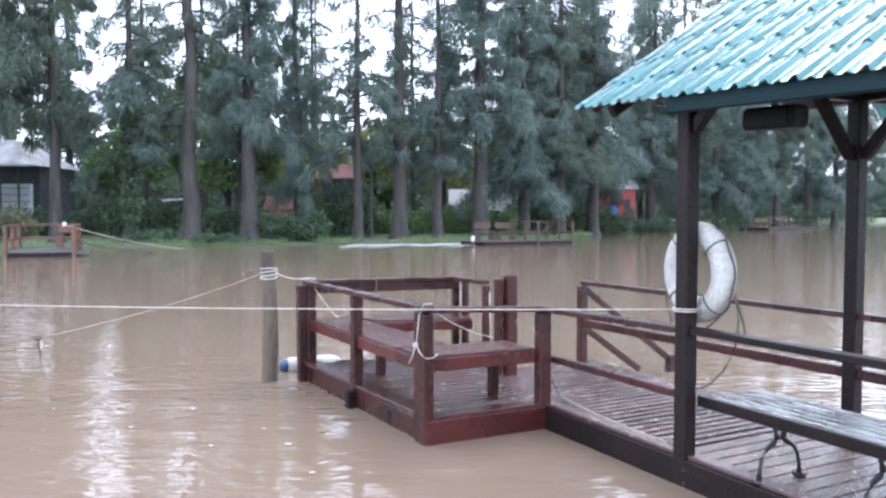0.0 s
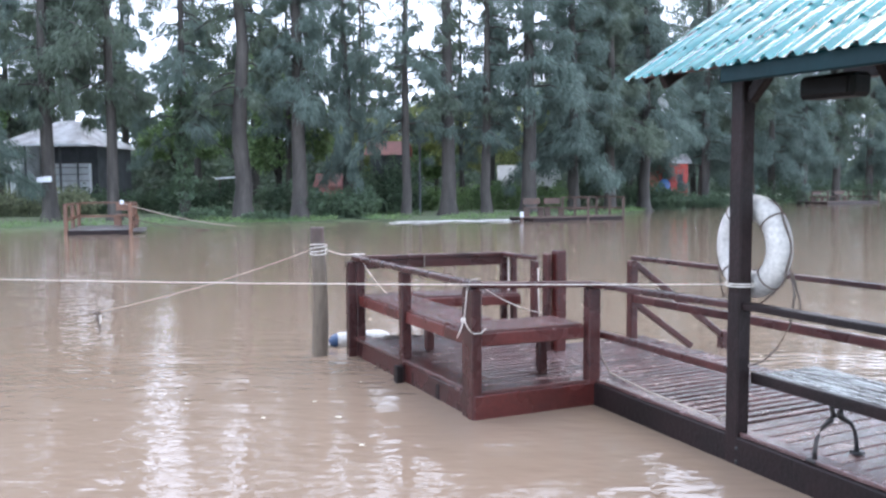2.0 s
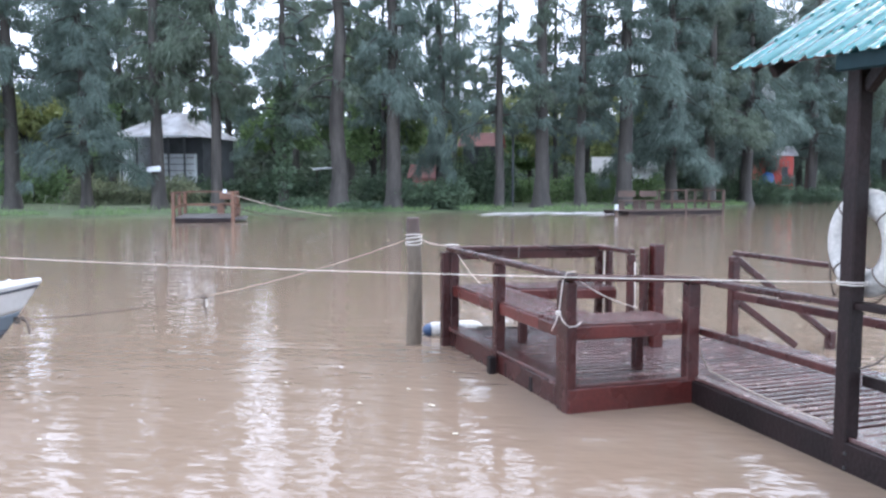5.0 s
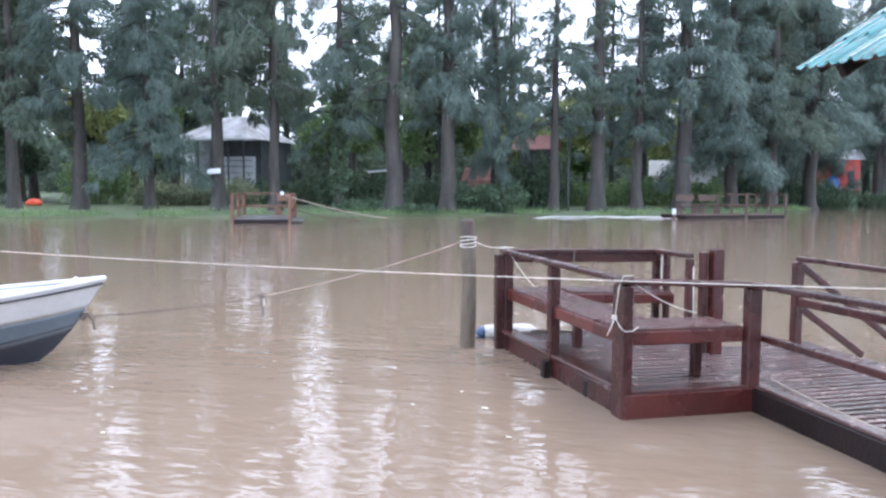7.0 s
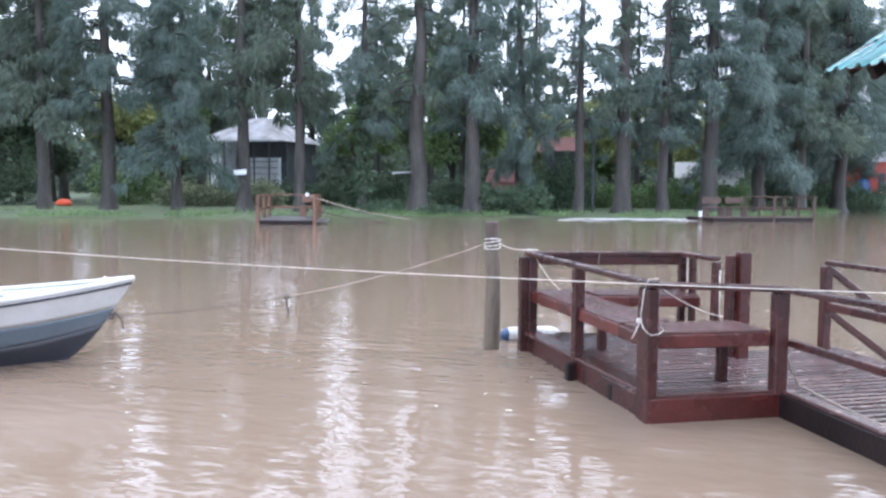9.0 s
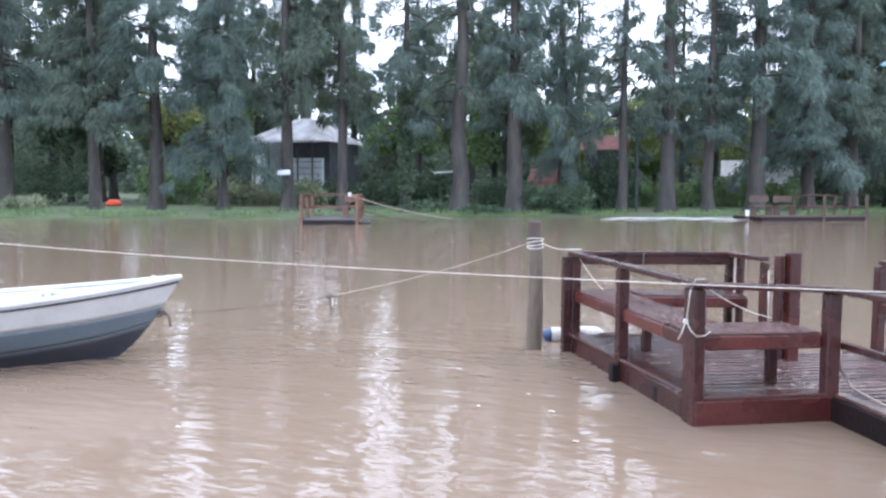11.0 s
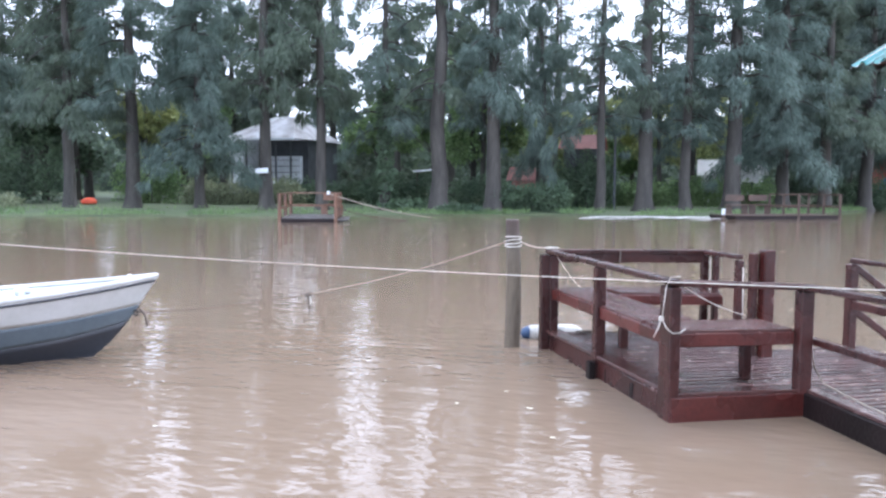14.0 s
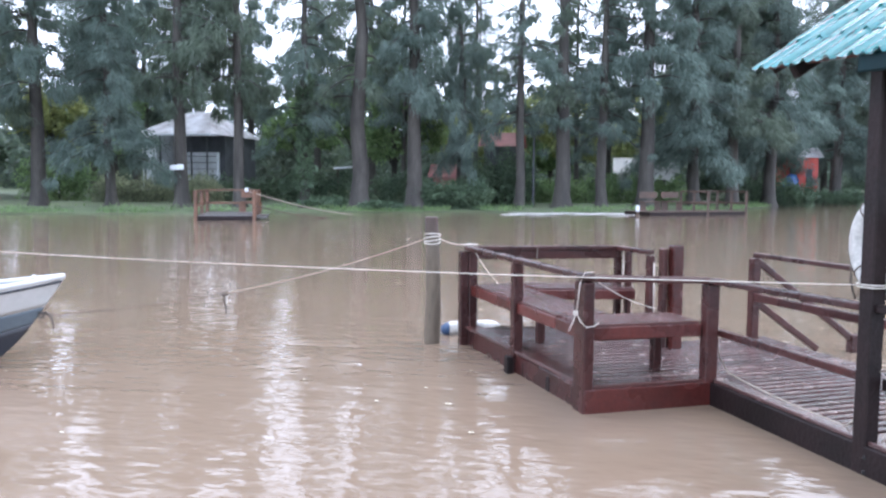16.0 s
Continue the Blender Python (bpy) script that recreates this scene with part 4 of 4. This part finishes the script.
# the thick of the woods behind them
bm = bmesh.new()
cols = []
for i in range(150):
    x = -130 + i * 2.0
    y = bank_y(x) + 46
    top = 6.5 + 2.2 * noise.noise(Vector((x * 0.13, 0.5, 0))) + 1.5 * noise.noise(Vector((x * 0.6, 7.5, 0)))
    cols.append([bm.verts.new((x, y + 1.2 * noise.noise(Vector((x * 0.5, k * 0.9, 3))) - 0.5 * k * 0.3, -0.5 + (top + 0.5) * k / 7)) for k in range(8)] + [bm.verts.new((x, y + 8, top - 1)), bm.verts.new((x, y + 10, -0.5))])
for c0, c1 in zip(cols, cols[1:]):
    for k in range(9):
        bm.faces.new((c0[k], c1[k], c1[k + 1], c0[k + 1]))
solid("backdrop", bm, LEAF_WALL, "dark mass of woods in the distance", "woods", kind="structure", smooth=True)
tagged(woods, "dense dark woods far behind the gardens", "woods", kind="stuff")

# shrubs and hedges near the bank
bush(-24.6, 40.7, 6.6, 1.6, LEAF_OLIVE, 1, "wide pale olive-green shrub on the lawn before the white house", count=9000)
bush(-30.5, 40.2, 3.6, 2.4, LEAF_BRIGHT, 2, "bright green shrub on the lawn", count=5000)
bush(-37.2, 37.4, 5.2, 3.6, LEAF_HEDGE, 3, "dark shrub at the water's edge", count=6000)
bush(-34.2, 32.6, 2.0, 0.75, LEAF_OLIVE, 13, "low pale shrub at the water's edge", count=2500)
bush(-15.8, 42.6, 3.6, 1.9, LEAF_HEDGE, 4, "dark green shrub under the trees", count=5000)
bush(-14.3, 39.3, 1.8, 0.7, LEAF_HEDGE, 5, "low dark shrub at a tree's foot", count=1800)
bush(-11.2, 43.5, 3.4, 1.8, LEAF_HEDGE, 6, "dark green shrub between trunks", count=5000)
bush(-7.9, 41.2, 3.6, 1.6, LEAF_HEDGE, 7, "dense dark shrub at the water's edge", count=7000)
bush(-11.4, 39.4, 1.5, 0.5, LEAF_HEDGE, 17, "low dark shrub at a tree's foot", count=1400)
bush(-2.6, 49.5, 15, 1.7, LEAF_BRIGHT, 8, "long clipped green hedge across the garden", "hedge", 22000, depth=1.0)
bush(-5.7, 44.8, 3.2, 2.9, LEAF_HEDGE, 21, "tall dark green shrub before the red-roofed cottage", count=7000)
bush(9, 57, 7, 2.2, LEAF_HEDGE, 9, "dark shrub on the far bank", count=7000)
bush(12.2, 57.5, 2.6, 1.45, LEAF_HEDGE, 19, "rounded dark shrub at the water's edge", count=4000)
bush(15.5, 63, 6, 1.3, LEAF_HEDGE, 10, "dark shrub on the far bank", count=7000)
bush(24, 74, 9, 2.4, LEAF_HEDGE, 11, "dark shrub on the far bank", count=6000)
bush(36, 87, 12, 2.4, LEAF_HEDGE, 12, "dark shrub on the far bank", count=6000)
bush(48, 98, 12, 2.6, LEAF_HEDGE, 14, "dark shrub on the far bank", count=6000)
bush(-21.2, 44.2, 6.0, 1.5, LEAF_HEDGE, 15, "dark hedge before the white house", "hedge", 7000)


# ---- houses ----
def white_house():
    x0, x1, y0, y1 = -28.5, -23.9, 45.5, 52
    z = 0.75
    h = thing("white_house", Matrix.Translation(((x0 + x1) / 2, y0, z)), "single-storey pale house with veranda and weathered metal roof", "house")
    # back wall of the veranda in the dark material, side wall in the pale
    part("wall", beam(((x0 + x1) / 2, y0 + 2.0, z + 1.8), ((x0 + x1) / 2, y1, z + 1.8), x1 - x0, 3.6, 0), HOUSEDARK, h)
    part("side_wall", beam((x0 + 0.5, y0, z + 1.8), (x0 + 0.5, y0 + 2.0, z + 1.8), 1.0, 3.6, 0), HOUSEWHITE, h)
    part("wall_panel", beam((x1 - 1.5, y0 + 1.7, z + 1.3), (x1 - 1.5, y0 + 2.0, z + 1.3), 2.2, 2.5, 0), HOUSEWHITE, h)
    for k in range(6):
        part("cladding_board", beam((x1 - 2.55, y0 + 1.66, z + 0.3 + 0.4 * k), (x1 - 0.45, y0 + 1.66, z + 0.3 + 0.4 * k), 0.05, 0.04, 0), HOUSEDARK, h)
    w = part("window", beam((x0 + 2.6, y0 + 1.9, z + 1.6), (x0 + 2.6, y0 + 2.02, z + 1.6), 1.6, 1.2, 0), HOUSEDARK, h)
    part("window_frame", beam((x0 + 2.6, y0 + 1.86, z + 0.96), (x0 + 2.6, y0 + 1.96, z + 0.96), 1.8, 0.08, 0), HOUSEWHITE, w)
    for k in range(5):
        xx = x0 + 0.2 + (x1 - x0 - 0.4) * k / 4
        part("veranda_post", beam((xx, y0, z - 0.2), (xx, y0, z + 3.55), 0.12, 0.12, 0), HOUSEDARK, h)
    for zz in (0.45, 0.95):
        part("veranda_rail", beam((x0 + 0.2, y0, z + zz), (x1 - 3, y0, z + zz), 0.05, 0.08, 0), HOUSEWHITE, h)
    part("parapet", beam((x0 + 0.2, y0 + 0.05, z + 0.7), (x0 + 3.4, y0 + 0.05, z + 0.7), 0.06, 0.45, 0), HOUSEWHITE, h)
    part("veranda_floor", beam(((x0 + x1) / 2, y0 - 0.1, z - 0.05), ((x0 + x1) / 2, y0 + 2, z - 0.05), x1 - x0, 0.2, 0), DULLWOOD, h)
    bm = bmesh.new()
    a = [bm.verts.new(p) for p in ((x0 - 0.3, y0 - 0.5, z + 3.6), (x1 + 0.3, y0 - 0.5, z + 3.6), (x1 + 0.3, y1 + 0.5, z + 3.6), (x0 - 0.3, y1 + 0.5, z + 3.6), (x0 + 1.6, (y0 + y1) / 2, z + 5.25), (x1 - 1.6, (y0 + y1) / 2, z + 5.25))]
    for f in ((0, 1, 5, 4), (1, 2, 5), (2, 3, 4, 5), (3, 0, 4)):
        bm.faces.new([a[i] for i in f])
    bmesh.ops.solidify(bm, geom=bm.faces[:], thickness=0.1)
    part("roof", bm, ZINC, h, "weathered pale metal hip roof")
    part("gutter", beam((x0 - 0.3, y0 - 0.52, z + 3.55), (x1 + 0.3, y0 - 0.52, z + 3.55), 0.1, 0.1, 0), HOUSEWHITE, h)


white_house()


def cottage(x, y, w, d, hw, hr, wall, roof, name, label, turn=0.0):
    z = lawn_z(x, y)
    h = thing(name, Matrix.Translation((x, y, z)), label, "house")
    m = Matrix.Translation((x, y, z)) @ Euler((0, 0, turn)).to_matrix().to_4x4()
    bm = beam(m @ Vector((0, -d / 2, hw / 2)), m @ Vector((0, d / 2, hw / 2)), w, hw, 0)
    part("wall", bm, wall, h)
    bm = bmesh.new()
    a = [bm.verts.new(m @ Vector(p)) for p in ((-w / 2 - 0.3, -d / 2 - 0.3, hw), (w / 2 + 0.3, -d / 2 - 0.3, hw), (w / 2 + 0.3, d / 2 + 0.3, hw), (-w / 2 - 0.3, d / 2 + 0.3, hw), (-w / 2 - 0.3, 0, hw + hr), (w / 2 + 0.3, 0, hw + hr))]
    for f in ((0, 1, 5, 4), (2, 3, 4, 5)):
        bm.faces.new([a[i] for i in f])
    bmesh.ops.solidify(bm, geom=bm.faces[:], thickness=0.08)
    part("roof", bm, roof, h)
    for fx in (-0.25, 0.25):
        win = part("window", beam(m @ Vector((fx * w, -d / 2 - 0.02, hw * 0.55)), m @ Vector((fx * w, -d / 2 + 0.05, hw * 0.55)), w * 0.18, hw * 0.4, 0), HOUSEDARK, h)
        part("window_frame", beam(m @ Vector((fx * w - w * 0.1, -d / 2 - 0.03, hw * 0.34)), m @ Vector((fx * w + w * 0.1, -d / 2 - 0.03, hw * 0.34)), 0.06, 0.07, 0), HOUSEWHITE, win)


cottage(-5.95, 46.6, 1.9, 2.4, 3.3, 0.85, HOUSEDARK, REDROOF, "red_roof_cottage", "small cottage with a faded red roof among trees")
cottage(2.6, 58, 3.8, 4, 1.75, 1.1, WHITEWASH, WHITEWASH, "white_cottage", "white cottage half hidden behind the trees")
cottage(14.4, 66.5, 2.4, 3, 3.3, 0.8, REDWALL, ZINC, "red_cottage", "bright red cottage seen between the trees")
cottage(-9.35, 47.5, 1.6, 1.6, 1.5, 0.8, REDROOF, REDROOF, "garden_shed", "low garden shed with a faded red roof")


# ---- jetties on the far bank ----
def far_jetty(cx, cy, w, d, turn, mat, deck_mat, seats, label, rail_h=0.95, rail_from=None):
    m = Matrix.Translation((cx, cy, 0)) @ Euler((0, 0, turn)).to_matrix().to_4x4()
    j = thing("far_jetty", Matrix.Translation((cx, cy, 0)), label, "jetty", "jetties on the far bank")
    P = lambda x, y, z: m @ Vector((x, y, z))
    n = int(d / 0.18)
    for k in range(n):
        y = -d / 2 + (k + 0.5) * d / n
        part("deck_board", beam(P(-w / 2, y, 0.16), P(w / 2, y, 0.16), d / n - 0.02, 0.04, 0), deck_mat, j)
    part("skirt_board", beam(P(-w / 2, -d / 2, 0.06), P(w / 2, -d / 2, 0.06), 0.05, 0.2, 0), DARKWOOD, j)
    for s in (-1, 1):
        part("skirt_board", beam(P(s * w / 2, -d / 2, 0.06), P(s * w / 2, d / 2, 0.06), 0.05, 0.2, 0), DARKWOOD, j)
    rx = -w / 2 if rail_from is None else rail_from
    cols = [(rx, -d / 2), (w / 2, -d / 2), (rx, d / 2), (w / 2, d / 2), (rx, 0), (w / 2, 0)]
    for x, y in cols:
        part("post", beam(P(x, y, -0.8), P(x, y, rail_h + 0.2), 0.11, 0.11, 0, up=(1, 0, 0)), mat, j)
    for p, q in ((cols[0], cols[2]), (cols[1], cols[3]), (cols[2], cols[3])):
        part("handrail", beam(P(*p, rail_h + 0.18), P(*q, rail_h + 0.18), 0.10, 0.06, 0), mat, j)
        part("rail", beam(P(*p, rail_h * 0.6), P(*q, rail_h * 0.6), 0.05, 0.10, 0), mat, j)
    for sx, sw in seats:
        b = thing("far_jetty_bench", Matrix.Translation(P(sx, d / 2 - 0.3, 0)), "orange-brown wooden bench on a far jetty", "bench", "benches on far jetties")
        part("seat", beam(P(sx - sw / 2, d / 2 - 0.35, 0.62), P(sx + sw / 2, d / 2 - 0.35, 0.62), 0.4, 0.06, 0), mat, b)
        part("backrest", beam(P(sx - sw / 2, d / 2 - 0.14, 0.95), P(sx + sw / 2, d / 2 - 0.14, 0.95), 0.05, 0.3, 0), mat, b)
        for e in (-1, 1):
            part("leg", beam(P(sx + e * sw * 0.42, d / 2 - 0.35, 0.18), P(sx + e * sw * 0.42, d / 2 - 0.35, 0.6), 0.08, 0.3, 0, up=(1, 0, 0)), mat, b)
    for k in range(3 if w < 3 else 0):
        part("landing_board", beam(P(w / 2 + 0.08 + 0.16 * k, -d / 2 + 0.1, 0.10), P(w / 2 + 0.08 + 0.16 * k, d * 0.2, 0.10), 0.14, 0.05, 0), WETPLANK, j)
    return m


far_jetty(-15.25, 30.6, 2.2, 4.2, radians(22), ORANGEWOOD, WETPLANK, ((0.75, 0.8),), "small orange-brown jetty with railings at the far lawn")
far_jetty(3.8, 40.8, 5.4, 2.2, radians(30), DULLWOOD, DULLWOOD, ((-1.5, 1.0), (-0.25, 1.0)), "long brown wooden jetty with benches on the far bank", rail_from=0.5)
far_jetty(33, 78.5, 9, 3, radians(38), DULLWOOD, DULLWOOD, ((-1.5, 1.6), (2.5, 1.6)), "distant brown jetty with seats on the far bank")


# ---- small things on the far bank ----
def ground_at(x, y):
    return Vector((x, y, lawn_z(x, y)))


def dome(c, rx, ry, rz, mat, name, label, category):
    bm = bmesh.new()
    bmesh.ops.create_icosphere(bm, subdivisions=3, radius=1.0)
    for v in bm.verts:
        k = 1 + 0.12 * noise.noise(v.co * 1.7)
        v.co = Vector((v.co.x * rx * k, v.co.y * ry * k, max(v.co.z, -0.35) * rz * k)) + c
    return solid(name, bm, mat, label, category, smooth=True)


p = ground_at(-32.7, 37.6)
dome(p + Z * 0.12, 0.44, 0.4, 0.27, ORANGE, "garden_pouffe", "bright orange rounded garden seat on the lawn", "pouffe")
sign = thing("tree_sign", Matrix.Translation((-21.0, 36.7, 2.1)), "small white board fixed to a tree trunk", "sign")
part("board", beam((-21.4, 36.6, 2.16), (-20.6, 36.45, 2.20), 0.05, 0.26, 0.01), HOUSEWHITE, sign)
lamp = thing("garden_lamp", Matrix.Translation(ground_at(-3.9, 43.6)), "dark garden lamp post with a flat head", "lamp post")
p = ground_at(-3.9, 43.6)
part("post", tube([p, p + Z * 4.0], 0.06, 8), HOUSEDARK, lamp)
part("head", beam(p + Vector((-0.3, 0, 4.05)), p + Vector((0.3, 0, 4.05)), 0.5, 0.16, 0.03), HOUSEDARK, lamp)
table = thing("garden_table", Matrix.Translation(ground_at(-14.2, 43.0)), "white-topped garden shelter table under the trees", "table")
p = ground_at(-14.2, 43.0)
part("tabletop", beam(p + Vector((-0.8, 0, 2.02)), p + Vector((0.8, 0.3, 2.14)), 0.9, 0.08, 0.01), HOUSEWHITE, table)
for dx in (-0.65, 0.65):
    part("leg", beam(p + Vector((dx, 0.1, -0.05)), p + Vector((dx, 0.1, 2.06)), 0.09, 0.09, 0), DULLWOOD, table)
p = ground_at(13.6, 64.4)
dome(p + Z * 0.6, 0.7, 0.6, 1.5, BLUE, "tarpaulin_heap", "blue tarpaulin draped over a heap by the bank", "tarpaulin")
marker = thing("water_marker", Matrix.Translation((1.45, 38.6, 0)), "short white-topped marker post in the water", "post")
part("post", tube([(1.45, 38.6, -0.8), (1.45, 38.6, 0.22)], 0.08, 10), DULLWOOD, marker)
part("cap", tube([(1.45, 38.6, 0.22), (1.45, 38.6, 0.48)], 0.085, 10), HOUSEWHITE, marker)
# handrail of the far jetty's gangway
A0 = Vector((-14.2, 30.2, 1.12))
for k, (a, e) in enumerate(((A0, Vector((-10.6, 32.6, 0.12))), (A0 - Z * 0.5, Vector((-11.6, 32.2, 0.0))))):
    rope(sagging(a, e, 0.12, 10), 0.022, TANROPE if k == 0 else DULLWOOD, "thick tan mooring hawser at the far jetty", "hawser")
bm = tube([(-14.25, 30.1, 1.1), (-14.25, 30.1, 1.25)], 0.075, 8)
solid("post_cap", bm, HOUSEWHITE, "white cap on the far jetty's corner post", "cap")

# drifting leaves and foam flecks
g = np.random.default_rng(5)
vs, fs = [], []
for i in range(170):
    y = g.uniform(4.2, 36)
    x = g.uniform(-0.85, 0.75) * y - 1
    r = g.uniform(0.008, 0.024) * (1 + y * 0.04)
    t = g.uniform(0, 6.28)
    n0 = len(vs)
    for k in range(6):
        a = t + k * math.pi / 3
        vs.append((x + r * math.cos(a) * g.uniform(0.6, 1.3), y + r * 0.7 * math.sin(a) * g.uniform(0.6, 1.3), 0.006 + 0.004 * (k % 2)))
    fs.append(tuple(range(n0, n0 + 6)))
tagged(new("floating_leaves", quads("floating_leaves", vs, fs, LEAFLITTER)), "scattered pale leaves drifting on the water", "leaves", kind="stuff")


# ivy on one trunk and a leaning dark garden tree
ivy = new("ivy", foliage_mesh(77, [(0, -0.1, 1.2 + 0.7 * k, 0.36 + 0.1 * (k % 2), 0.6) for k in range(8)], 2600, 0.18, LEAF_HEDGE))
ivy.location = (-15.25, 39.2, 0.3)
tagged(ivy, "dark ivy climbing a conifer trunk on the bank", "ivy")
p = ground_at(-16.6, 44.5)
lean = thing("leaning_tree", Matrix.Translation(p), "dark leaning garden tree with bare crooked limbs", "tree", "garden trees")
bm = tube([p - Z * 0.2, p + Vector((-0.2, 0, 0.9)), p + Vector((-0.8, 0, 2.0)), p + Vector((-1.5, 0.2, 3.2)), p + Vector((-1.7, 0.2, 4.8))], 0.12, 7, taper=[0.17, 0.14, 0.12, 0.09, 0.04])
part("trunk", bm, BARK, lean, smooth=True)
for a, e in ((0.9, (0.5, 0, 2.6)), (2.0, (-0.2, 0.2, 3.8)), (2.6, (-2.2, 0, 4.2))):
    q = p + Vector((-0.2 - 0.5 * (a - 0.9), 0, a))
    part("limb", tube([q, q.lerp(p + Vector(e), 0.5) + Z * 0.2, p + Vector(e)], 0.06, 6, taper=[0.08, 0.06, 0.02]), BARK, lean, smooth=True)
o = new("crown", foliage_mesh(78, [(-1.2, 0, 4.6, 1.3, 1.0), (-2.4, 0.2, 3.9, 1.0, 0.8), (0.3, 0.1, 4.0, 1.1, 0.9), (-0.4, 0.4, 5.4, 1.2, 0.9)], 5200, 0.24, LEAF_BRIGHT))
o.parent = lean

# rough grass and weeds along the water's edge
g = np.random.default_rng(31)
n = 15000
gx = g.uniform(-46, 34, n)
off = np.abs(g.normal(size=n)) * 0.9 - 0.25
gy = np.array([bank_y(x) for x in gx]) + off + 0.5 * np.array([noise.noise(Vector((x * 0.23, 3.1, 0))) for x in gx])
keep = np.array([noise.noise(Vector((x * 0.5, y * 0.5, 5))) for x, y in zip(gx, gy)]) > -0.15
gx, gy = gx[keep], gy[keep]
c = np.stack([gx, gy, np.clip(0.05 + 0.12 * (gy - np.array([bank_y(x) for x in gx])), 0.02, 0.25)], 1)
d = g.normal(size=c.shape) * 0.35 + np.array([0, 0, 1.0])
v, f = sprays(c, d, 0.20, 0.016, np.zeros(len(c)), g)
tagged(new("bank_grass", leaf_mesh("bank_grass", v, f, LEAF_BRIGHT)), "rough wet grass along the far water's edge", "grass", kind="stuff")

# flat white patches added along the far bank as painted sky reflection
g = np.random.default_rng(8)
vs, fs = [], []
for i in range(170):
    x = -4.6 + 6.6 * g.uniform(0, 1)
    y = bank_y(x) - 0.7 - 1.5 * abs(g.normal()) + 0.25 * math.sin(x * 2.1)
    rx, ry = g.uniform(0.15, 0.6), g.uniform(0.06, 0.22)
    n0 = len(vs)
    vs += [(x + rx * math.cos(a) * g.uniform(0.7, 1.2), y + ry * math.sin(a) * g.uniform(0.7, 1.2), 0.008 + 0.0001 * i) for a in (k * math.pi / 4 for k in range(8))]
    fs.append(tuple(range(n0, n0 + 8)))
tagged(new("foam_line", quads("foam_line", vs, fs, SKYGLARE)), "thin pale patches that stand in for sky reflection along the far bank", "foam", kind="stuff")
